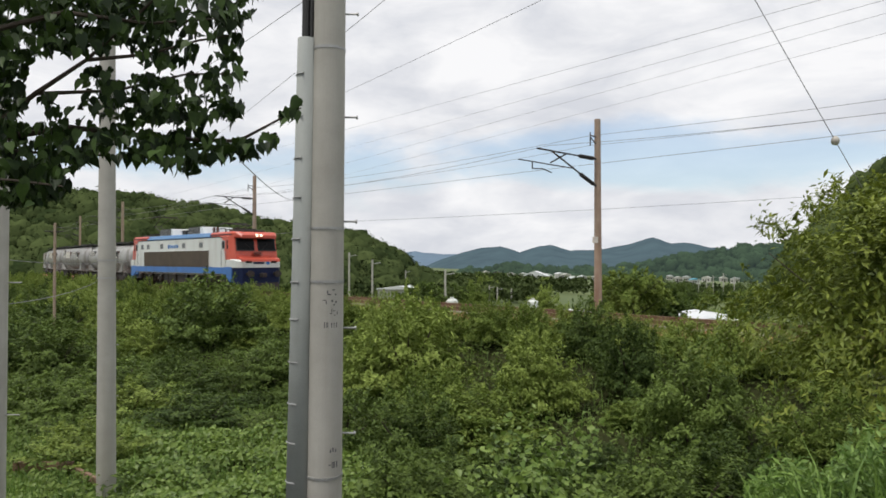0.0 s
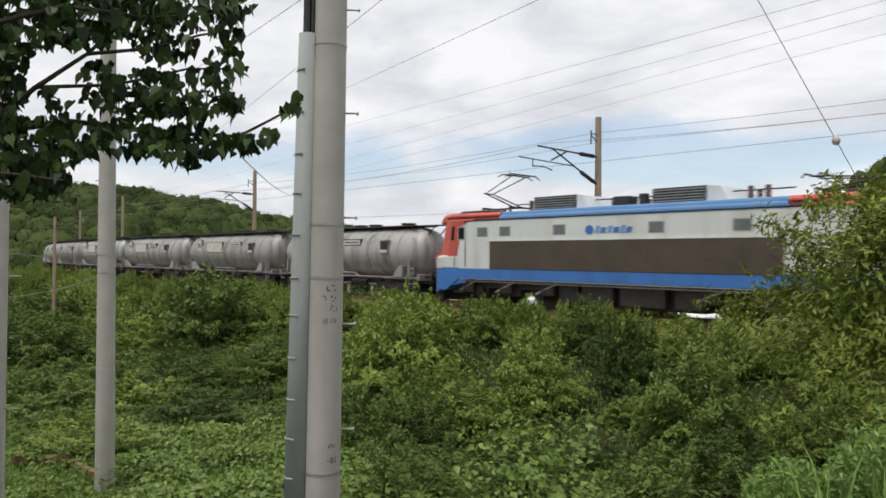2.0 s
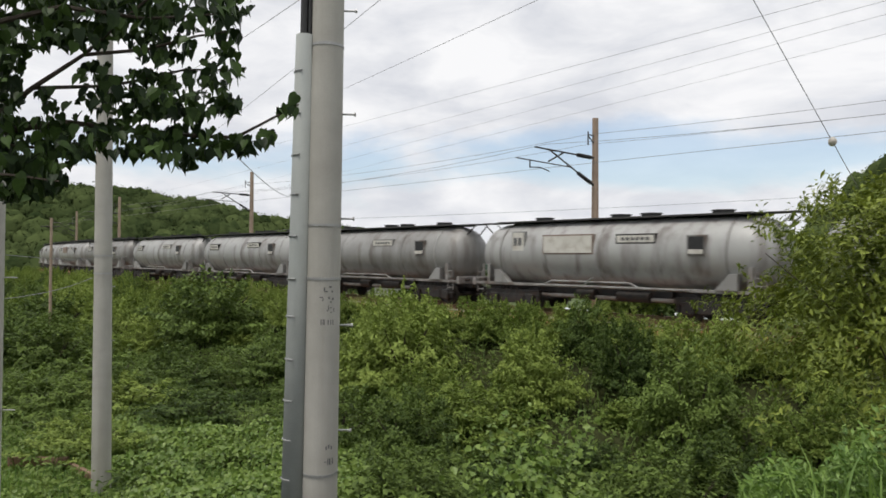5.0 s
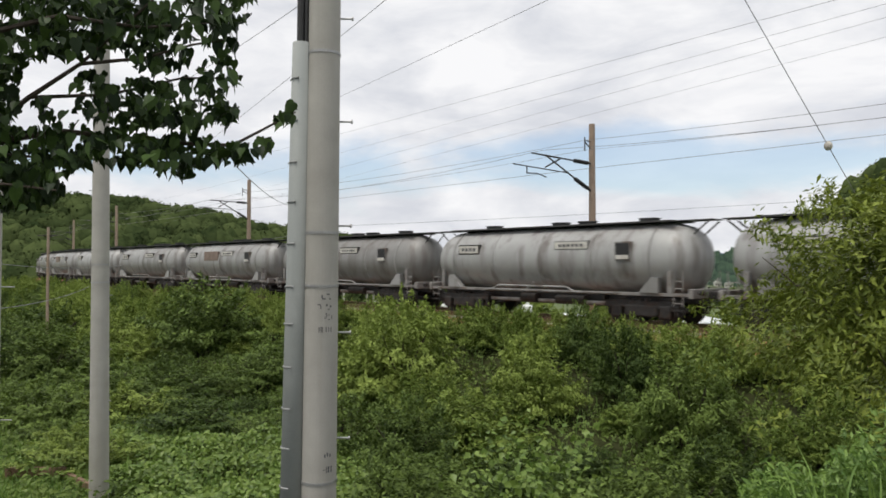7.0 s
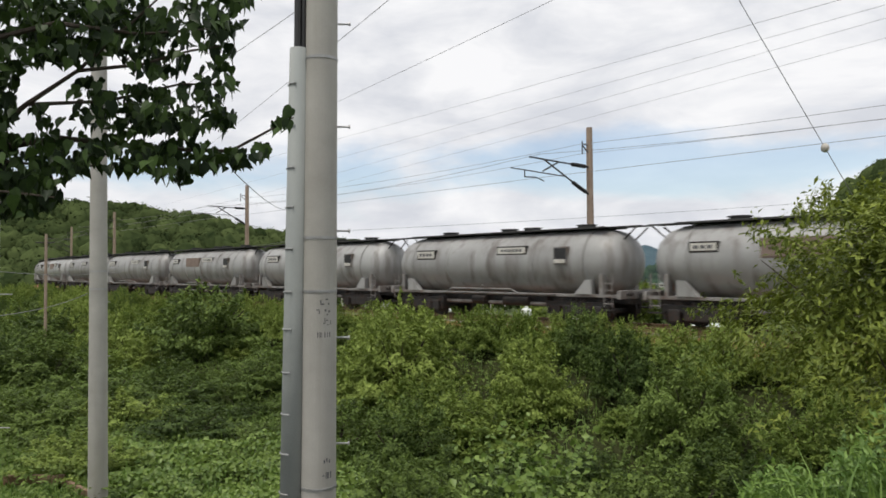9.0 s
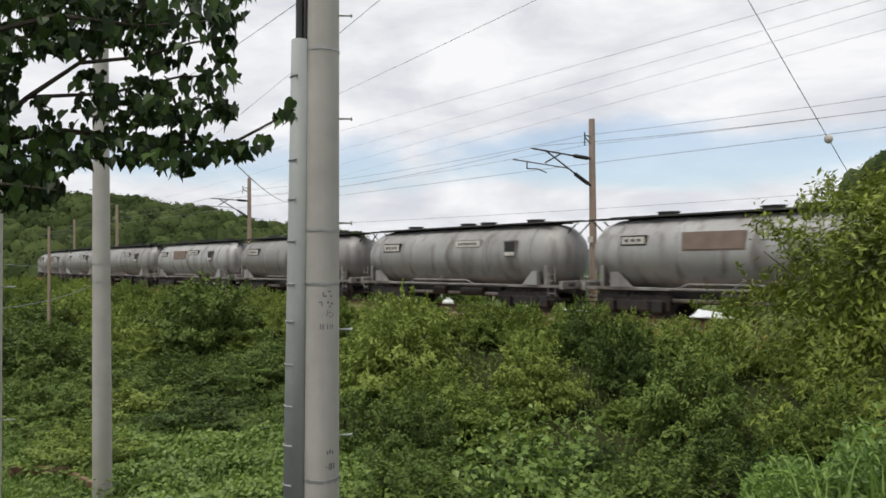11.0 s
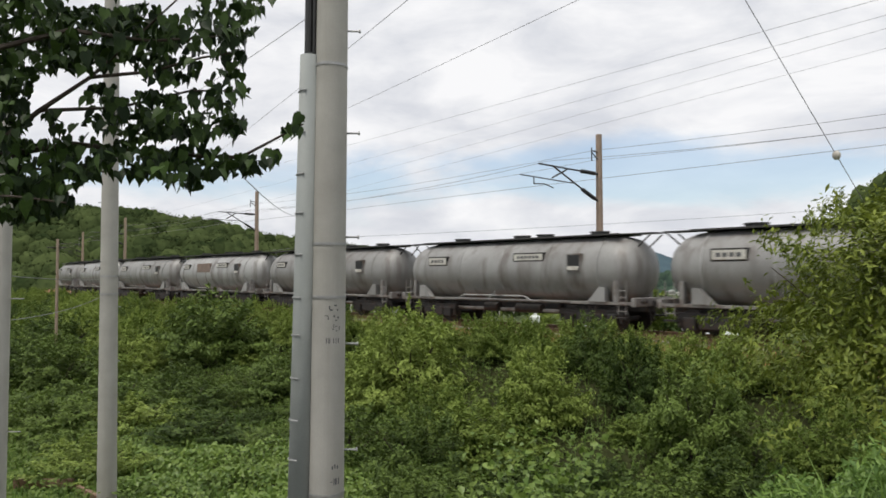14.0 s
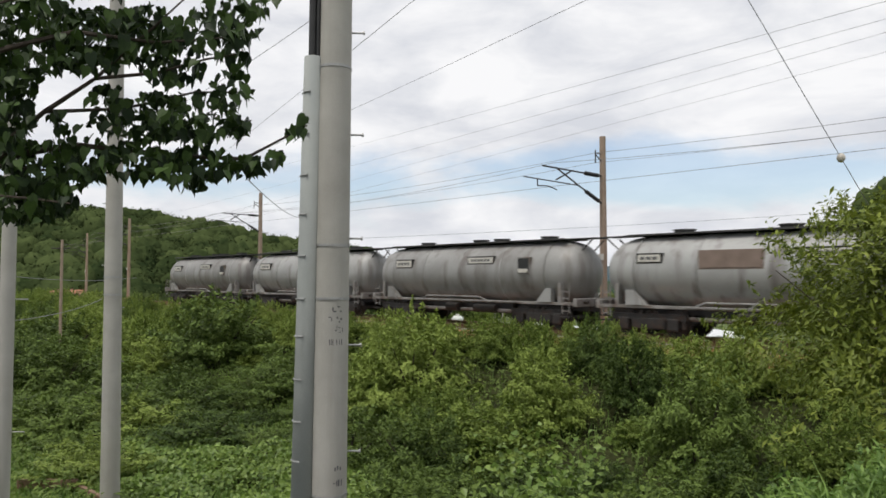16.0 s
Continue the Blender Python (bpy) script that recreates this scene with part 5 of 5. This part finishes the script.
def right_grass(rng):
    y = rng.uniform(4.6, 8.2)
    return y * rng.uniform(0.44, 0.74), y


grass("tall_grass", 700, right_grass, 0.7, M_GRASS, "bright green tall grass in front of the shrubs", 41)


def right_weeds(rng):
    y = rng.uniform(5.4, 8.6)
    x = y * rng.uniform(0.42, 0.74)
    return x, y, rng.uniform(0.2, 1.0) * max(0.2, 0.9 + 0.85 * noise.noise((x * 1.5, y * 1.5, 5)) + 0.5 * noise.noise((x * 4.5, y * 4.5, 8)) + 1.6 * (x / y - 0.58))


plants("bright_weeds", 46000, right_weeds, 0.034, M_GRASS, "bright green leafy weeds among tall grass", 34, 2.4, 0.6)


def undergrowth(rng):
    a, b = rng.uniform(-38, 14), rng.uniform(-18.5, -2.8)
    t = on_track(a, b).translation
    return t.x, t.y, rng.uniform(0.02, 0.6) * max(0.35, 0.55 + 0.8 * noise.noise((t.x * 0.42, t.y * 0.42, 2.0)))


plants("undergrowth", 90000, undergrowth, 0.075, M_SHRUB, "tangled green undergrowth between the shrubs", 33, 1.7)


def slope_grass(rng):
    a, b = rng.uniform(-55, 16), rng.uniform(-18, -2.6)
    t = on_track(a, b).translation
    return t.x, t.y


grass("left_weeds", 7000, left_weeds, 0.26, M_GRASS, "green grass and weeds on the low ground", 44)
grass("bank_grass", 7000, slope_grass, 0.55, M_GRASS, "green grass and weeds between the shrubs", 42)


def verge_green(rng):
    while True:
        a, b = rng.uniform(-62, 12), rng.uniform(-3.5, -2.15)
        if not (-25.0 < a < -22.8 or -19.8 < a < -18.4) or rng.random() < 0.25:
            break
    t = on_track(a, b).translation
    return t.x, t.y


grass("verge_grass", 13000, verge_green, 0.74, M_SHRUB_Y, "green weeds along the edge of the ballast", 45)


def near_dry(rng):
    a, b = rng.uniform(-32, 8), rng.uniform(-2.6, -1.9)
    t = on_track(a, b).translation
    return t.x, t.y


grass("rusty_weeds", 2600, near_dry, 0.34, M_DRY, "rust-brown withered weeds on the ballast edge", 46)


def verge_dry(rng):
    a, b = rng.uniform(-40, 14), rng.uniform(2.0, 3.4)
    t = on_track(a, b).translation
    return t.x, t.y


grass("dry_weeds", 5000, verge_dry, 0.42, M_DRY, "rust-brown dried weeds beside the track", 43)

# rusty posts among the bushes
for px_x, y, top in ((-18.450, 34, 3.563),):
    Ps = thing("line_post", "thin rust-brown post among the bushes", "post", at=pose(px_x, y, land(px_x, y)))
    part("shaft", rod(bmesh.new(), (0, 0, -0.3), (0, 0, top - land(px_x, y)), 0.075, 0.06, 10), M_CONC_B, Ps)
    part("cross_arm", rods([((-0.5, 0, top - land(px_x, y) - 0.4), (0.4, 0, top - land(px_x, y) - 0.4))], 0.03, 6), M_DARKSTEEL, Ps)
for pa, pb in (((-13.333, 20.000, 1.932), (-16.629, 38.000, 1.760)), ((-10.667, 16.000, 0.728), (-16.490, 34.000, 0.743)), ((-4.537, 16.000, 4.014), (-8.341, 40.000, 5.139))):
    wire("service_wire", [pa, pb], 0.012, "thin dark service wire above the bushes", 0.2)

# boards on the low ground
frame_boards = thing("board_edging", "weathered brown boards edging a plot", "edging")
for p, q in (((-8.002, 13.400, -2.200), (-6.901, 13.400, -2.073)), ((-6.922, 13.400, -2.073), (-6.031, 12.600, -2.082))):
    p, q = Vector(p), Vector(q)
    p.z = q.z = land(q.x, q.y) + 0.26
    bm = boxed(-(q - p).length / 2, (q - p).length / 2, -0.04, 0.04, -0.17, 0.0, 0.008)
    o = part("board", bm, M_WOOD, frame_boards)
    o.matrix_basis = Matrix.Translation((p + q) / 2) @ Matrix.Rotation(math.atan2((q - p).y, (q - p).x), 4, "Z")


# ---- hills ----
def hill(name, outline, y_near, y_far, foot, mat_crown, label, crowns, size, seed, leaf_quads=26):
    """A ridge whose crest is told as (slope to the side, slope up) at y_far; wooded with many crowns."""
    xs = [o[0] for o in outline]
    rng = np.random.default_rng(seed)
    rows, cols = 30, 90

    def crest(u):
        return float(np.interp(u, xs, [o[1] for o in outline]))

    def surf(u, f):
        y = y_near + (y_far - y_near) * f
        k = math.sin(min(f, 1.0) * math.pi / 2) ** 1.15
        z = foot + (EYE + crest(u) * y_far - size * 1.35 - foot) * k
        z += (noise.noise((u * 14, f * 3, seed)) * 0.035 + noise.noise((u * 40, f * 7, seed)) * 0.012) * y_far * 0.35 * k * (1 - 0.7 * f)
        return Vector((u * y, y, z))

    verts, faces = [], []
    for i in range(rows + 1):
        for j in range(cols + 1):
            verts.append(surf(xs[0] + (xs[-1] - xs[0]) * j / cols, i / rows))
    for i in range(rows):
        for j in range(cols):
            o = i * (cols + 1) + j
            faces.append((o, o + 1, o + cols + 2, o + cols + 1))
    # the far side falls away again
    o0 = len(verts)
    for j in range(cols + 1):
        v = verts[rows * (cols + 1) + j]
        verts.append(Vector((v.x * 1.3, v.y * 1.3, foot - 2)))
    for j in range(cols):
        o = rows * (cols + 1) + j
        faces.append((o, o + 1, o0 + j + 1, o0 + j))
    H = new(name, raw(name, verts, faces, mat_crown, True))
    tagged(H, label, "hill", kind="structure")
    if crowns:
        k = crowns
        c, sz = [], []
        for _ in range(k):
            f = rng.random() ** 0.8
            p = surf(xs[0] + (xs[-1] - xs[0]) * rng.random(), f)
            c.append(p)
            sz.append(size * rng.uniform(0.55, 1.0) * (1.8 if rng.random() < 0.3 else 1.0))
        c, sz = np.array([tuple(p) for p in c]), np.array(sz)
        # each crown: a lumpy dome of rings, roughened by tufts that break its outline
        ring, seg = (-0.35, 0.25, 0.7, 1.15), 9
        dome, shape = [], []
        for i, e in enumerate(ring):
            for j in range(seg):
                w = 2 * math.pi * (j + 0.5 * i) / seg
                dome.append((math.cos(e) * math.cos(w), math.cos(e) * math.sin(w), math.sin(e) * 1.2))
        dome.append((0, 0, 1.2))
        for i in range(len(ring) - 1):
            for j in range(seg):
                c0, c1, d0, d1 = i * seg + j, i * seg + (j + 1) % seg, (i + 1) * seg + j, (i + 1) * seg + (j + 1) % seg
                shape += [(c0, c1, d0), (c1, d1, d0)]
        shape += [((len(ring) - 1) * seg + j, (len(ring) - 1) * seg + (j + 1) % seg, len(dome) - 1) for j in range(seg)]
        dome = np.array(dome)
        dv = c[:, None, :] + dome[None] * sz[:, None, None] * rng.uniform(0.60, 0.98, (k, len(dome), 1))
        dt = (np.arange(k) * len(dome))[:, None, None] + np.array(shape)[None]
        u = rng.normal(0, 1, (k, leaf_quads, 3))
        u[:, :, 2] = np.abs(u[:, :, 2]) * 1.2
        u /= np.linalg.norm(u, axis=2, keepdims=True)
        p = c[:, None, :] + u * sz[:, None, None] * [1, 1, 1.2] * rng.uniform(0.72, 0.98, (k, leaf_quads, 1))
        v, t = leaf_cloud(p.reshape(-1, 3), u.reshape(-1, 3), size * 0.16, rng, 1.5, 0.5)
        v, t = np.concatenate([dv.reshape(-1, 3), v]), np.concatenate([dt.reshape(-1, 3), t + k * len(dome)])
        tagged(new("wood", mesh_of("wood", v, t, mat_crown)), "dense dark green mixed woodland on the hillside", "woodland", kind="stuff")


hill("hill_left", [(-0.8720, 0.1035), (-0.6193, 0.1010), (-0.5008, 0.0925), (-0.4297, 0.0865), (-0.3665, 0.0722), (-0.3428, 0.0775), (-0.3033, 0.0680), (-0.2243, 0.0498), (-0.1769, 0.0482), (-0.1137, 0.0340), (-0.0664, 0.0126), (-0.0111, -0.0213), (0.0126, -0.0348)], 115, 260, -5.5, M_FOREST, "wooded hillside beyond the railway", 2600, 2.9, 2, 80)
hill("hill_right", [(0.4629, -0.0071), (0.5024, 0.0363), (0.5498, 0.0782), (0.6193, 0.1335), (0.7630, 0.1746), (1.0395, 0.1825)], 90, 240, -5.5, M_FOREST, "wooded hill flank rising beside the valley", 500, 2.9, 3, 80)


# Hill surface whose weak emission paints the blue haze of distance.
def mountain_material(name, colour, haze_glow, share):
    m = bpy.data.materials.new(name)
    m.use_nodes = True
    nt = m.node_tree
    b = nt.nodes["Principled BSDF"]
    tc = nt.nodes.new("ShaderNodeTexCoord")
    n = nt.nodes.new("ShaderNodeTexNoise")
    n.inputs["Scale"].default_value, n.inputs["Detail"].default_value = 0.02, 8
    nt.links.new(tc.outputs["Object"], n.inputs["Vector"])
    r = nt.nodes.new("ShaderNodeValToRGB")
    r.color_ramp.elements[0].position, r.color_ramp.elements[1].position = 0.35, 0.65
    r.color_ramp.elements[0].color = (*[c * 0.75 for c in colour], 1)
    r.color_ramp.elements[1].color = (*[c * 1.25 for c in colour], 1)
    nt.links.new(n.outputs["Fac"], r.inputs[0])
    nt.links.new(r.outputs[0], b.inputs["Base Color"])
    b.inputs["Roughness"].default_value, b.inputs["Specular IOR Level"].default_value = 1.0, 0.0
    b.inputs["Emission Color"].default_value = (*haze_glow, 1)
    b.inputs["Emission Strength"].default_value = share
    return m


# haze is put in as glow, stronger for the farther ridges
M_MID = mountain_material("wood_haze_glow", (0.035, 0.06, 0.03), (0.22, 0.29, 0.34), 0.09)
M_BLUEHILL = mountain_material("far_mountain_haze_glow", (0.03, 0.05, 0.05), (0.24, 0.33, 0.44), 0.25)
M_PALEHILL = mountain_material("farthest_mountain_haze_glow", (0.03, 0.05, 0.06), (0.32, 0.42, 0.56), 0.5)
hill("backdrop_mountain", [(-0.0742, 0.0087), (-0.0387, 0.0126), (-0.0071, 0.0087), (0.0600, 0.0024), (0.1548, 0.0008)], 2000, 2700, -40, M_PALEHILL, "mountains on the horizon, tinted pale blue by painted haze", 0, 0, 5)
hill("backdrop_mountain", [(-0.0348, -0.0134), (0.0047, 0.0024), (0.0521, 0.0166), (0.0798, 0.0190), (0.1074, 0.0103), (0.1311, 0.0197), (0.1509, 0.0213), (0.1785, 0.0118), (0.2180, 0.0150), (0.2575, 0.0213), (0.2954, 0.0324), (0.3167, 0.0245), (0.3404, 0.0261), (0.3720, 0.0182), (0.4234, 0.0166), (0.5656, 0.0324), (0.7630, 0.0482)], 1200, 1900, -40, M_BLUEHILL, "mountain ridge with rounded peaks under painted blue haze", 0, 0, 6)
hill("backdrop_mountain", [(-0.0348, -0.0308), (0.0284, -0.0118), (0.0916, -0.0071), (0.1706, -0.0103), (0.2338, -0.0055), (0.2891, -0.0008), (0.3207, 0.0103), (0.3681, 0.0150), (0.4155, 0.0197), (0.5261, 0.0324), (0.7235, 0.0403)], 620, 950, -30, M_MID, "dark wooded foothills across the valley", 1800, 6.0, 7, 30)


# ---- village on the valley floor ----
def valley_wood():
    rng = np.random.default_rng(17)
    c = []
    while len(c) < 620:
        y = 110 * 5.2 ** rng.random()
        x = y * rng.uniform(-0.14, 0.5)
        if noise.noise((x * 0.02, y * 0.012, 9)) > -0.12:
            c.append((x, y, land(x, y) + 0.6))
    c = np.array(c)
    k, q = len(c), 34
    sz = rng.uniform(1.4, 3.2, k)
    u = rng.normal(0, 1, (k, q, 3))
    u[:, :, 2] = np.abs(u[:, :, 2]) * 1.1
    u /= np.linalg.norm(u, axis=2, keepdims=True)
    p = c[:, None, :] + u * sz[:, None, None] * rng.uniform(0.7, 1.05, (k, q, 1))
    v, t = leaf_cloud(p.reshape(-1, 3), u.reshape(-1, 3), 0.75, rng, 1.4, 0.7)
    tagged(new("valley_wood", mesh_of("valley_wood", v, t, M_FOREST)), "dark green trees and hedges across the valley", "woodland", kind="stuff")


valley_wood()



def house(x, y, w, d, h, turn, roof, label):
    z0 = land(x, y)
    Hs = thing("house", label, "house", "village houses", at=pose(x, y, z0, 0, 0, turn))
    part("wall", boxed(-w / 2, w / 2, -d / 2, d / 2, -0.3, h), M_WALL, Hs)
    part("roof", prism([(-w / 2 - 0.4, h), (w / 2 + 0.4, h), (w / 2 + 0.3, h + 0.12), (0, h + w * 0.2), (-w / 2 - 0.3, h + 0.12)], -d / 2 - 0.4, d / 2 + 0.4), roof, Hs)
    for k in (-1, 0, 1):
        part("window", boxed(k * w * 0.28 - 0.45, k * w * 0.28 + 0.45, -d / 2 - 0.02, -d / 2 + 0.06, 0.9, 2.1), M_GLASS, Hs)
    return Hs


rng = random.Random(21)
for px, y, w, d, h, roof in ((948, 430, 24, 12, 3.2, M_TARP), (968, 470, 9, 8, 4, M_TARP), (1002, 520, 9, 8, 5, M_WALL), (1030, 470, 9, 8, 4, M_TARP), (880, 540, 9, 8, 4, M_ROOFWALK), (905, 480, 8, 8, 3.2, M_WALL), (990, 600, 10, 9, 5, M_TARP), (1200, 520, 8, 8, 4, M_WALL), (1229, 480, 9, 8, 3.4, M_ROOF_B),
                              (1215, 560, 9, 8, 4, M_TARP), (1250, 540, 10, 8, 4, M_WALL), (1280, 600, 9, 8, 4, M_WALL), (860, 560, 8, 8, 4, M_WALL), (1055, 540, 9, 8, 4, M_TARP), (1015, 440, 12, 6, 2.6, M_TARP), (1185, 600, 9, 8, 4, M_TARP), (925, 560, 8, 7, 4, M_TARP), (1300, 520, 9, 8, 4, M_TARP)):
    house((px - 784) / 1266 * y, y, w * 0.62, d * 0.62, h * 0.8, rng.uniform(-30, 30), roof, {"pale_roof_sheet": "white village building with a pale sheet roof", "blue_roof_sheet": "village building with a bright blue roof", "rendered_wall": "plain rendered village house"}.get(roof.name, "village house with a dark roof"))
# long sheds close behind the line
for px, y, w, d, top, roof in ((1243, 52, 4.4, 8, -2.5, M_TARP), (905, 72, 14, 4, -4.0, M_ROOFWALK), (715, 95, 6, 4, -2.0, M_TARP), (1010, 80, 7, 4, -4.2, M_TARP)):
    x = (px - 784) / 1266 * y
    z0 = land(x, y)
    Sh = thing("shed", "low shed with a pale sheet roof behind the railway" if roof is M_TARP else "low shed with a dark flat roof behind the railway", "shed", at=pose(x, y, z0, 0, 0, -12))
    h = top - z0
    part("wall", boxed(-w / 2, w / 2, -d / 2, d / 2, -0.3, h), M_WALL, Sh)
    part("roof", prism([(-w / 2 - 0.2, h), (w / 2 + 0.2, h), (w / 2 + 0.1, h + 0.1), (0, h + 0.45), (-w / 2 - 0.1, h + 0.1)], -d / 2 - 0.3, d / 2 + 0.3), roof, Sh)
# white water tanks
for px, y in ((800, 60), (943, 66)):
    x = (px - 784) / 1266 * y
    Wt = thing("water_tank", "white plastic water tank with domed lid", "water tank", "white water tanks", at=pose(x, y, 0))
    zb = EYE + (461 - 549) / 1266 * y
    part("stand", boxed(-0.5, 0.5, -0.5, 0.5, land(x, y) - 0.2, zb), M_WALL, Wt)
    bm = bmesh.new()
    for a, b, r0, r1 in ((0, 0.75, 0.5, 0.5), (0.75, 0.95, 0.5, 0.3), (0.95, 1.1, 0.16, 0.16)):
        rod(bm, (0, 0, zb + a), (0, 0, zb + b), r0, r1, 20)
    part("tank", bm, M_WHITE, Wt)
# lamp posts and small poles
for px, y, top in ((618, 80, 447), (659, 70, 460), (788, 62, 478), (866, 110, 505), (880, 110, 508), (905, 115, 510), (1236, 150, 494), (1262, 150, 488), (1280, 150, 484), (1299, 150, 490), (1250, 170, 492), (718, 120, 478)):
    x = (px - 784) / 1266 * y
    z0 = land(x, y)
    zt2 = EYE + (461 - top) / 1266 * y
    Lp = thing("valley_pole", "thin pale concrete pole on the valley floor", "utility pole", "valley poles", at=pose(x, y, z0))
    bm = bmesh.new()
    rod(bm, (0, 0, -0.2), (0, 0, zt2 - z0), 0.13, 0.09, 10)
    part("shaft", bm, M_CONC, Lp)
    part("bracket", rods([((0, 0, zt2 - z0 - 0.4), (0.8, 0, zt2 - z0 - 0.3))], 0.04, 6), M_STEEL, Lp)


# ---- what moves ----
LOCO_A = -54.9 + 5.83
WAGON_A = LOCO_A - 16.33


def motions():
    times = [0.5 * k for k in range(33)]
    walk(LOCO, [(t, on_track(LOCO_A + SPEED * t, 0, RAIL)) for t in times])
    for k, W in enumerate(WAGONS):
        walk(W, [(t, on_track(WAGON_A - PITCH * k + SPEED * t, 0, RAIL)) for t in times])
    # wheels roll: a row at every thirtieth of a second keeps each turn under a right angle
    ticks = [k / 30 for k in range(481)]
    for sets, r in [(LOCO_WHEELS, 0.625)] + [(ws, 0.43) for ws in WAGON_WHEELS]:
        for o in sets:
            home = o.matrix_basis.copy()
            walk(o, [(t, home @ Matrix.Rotation(SPEED * t / r, 4, "Y")) for t in ticks])


motions()
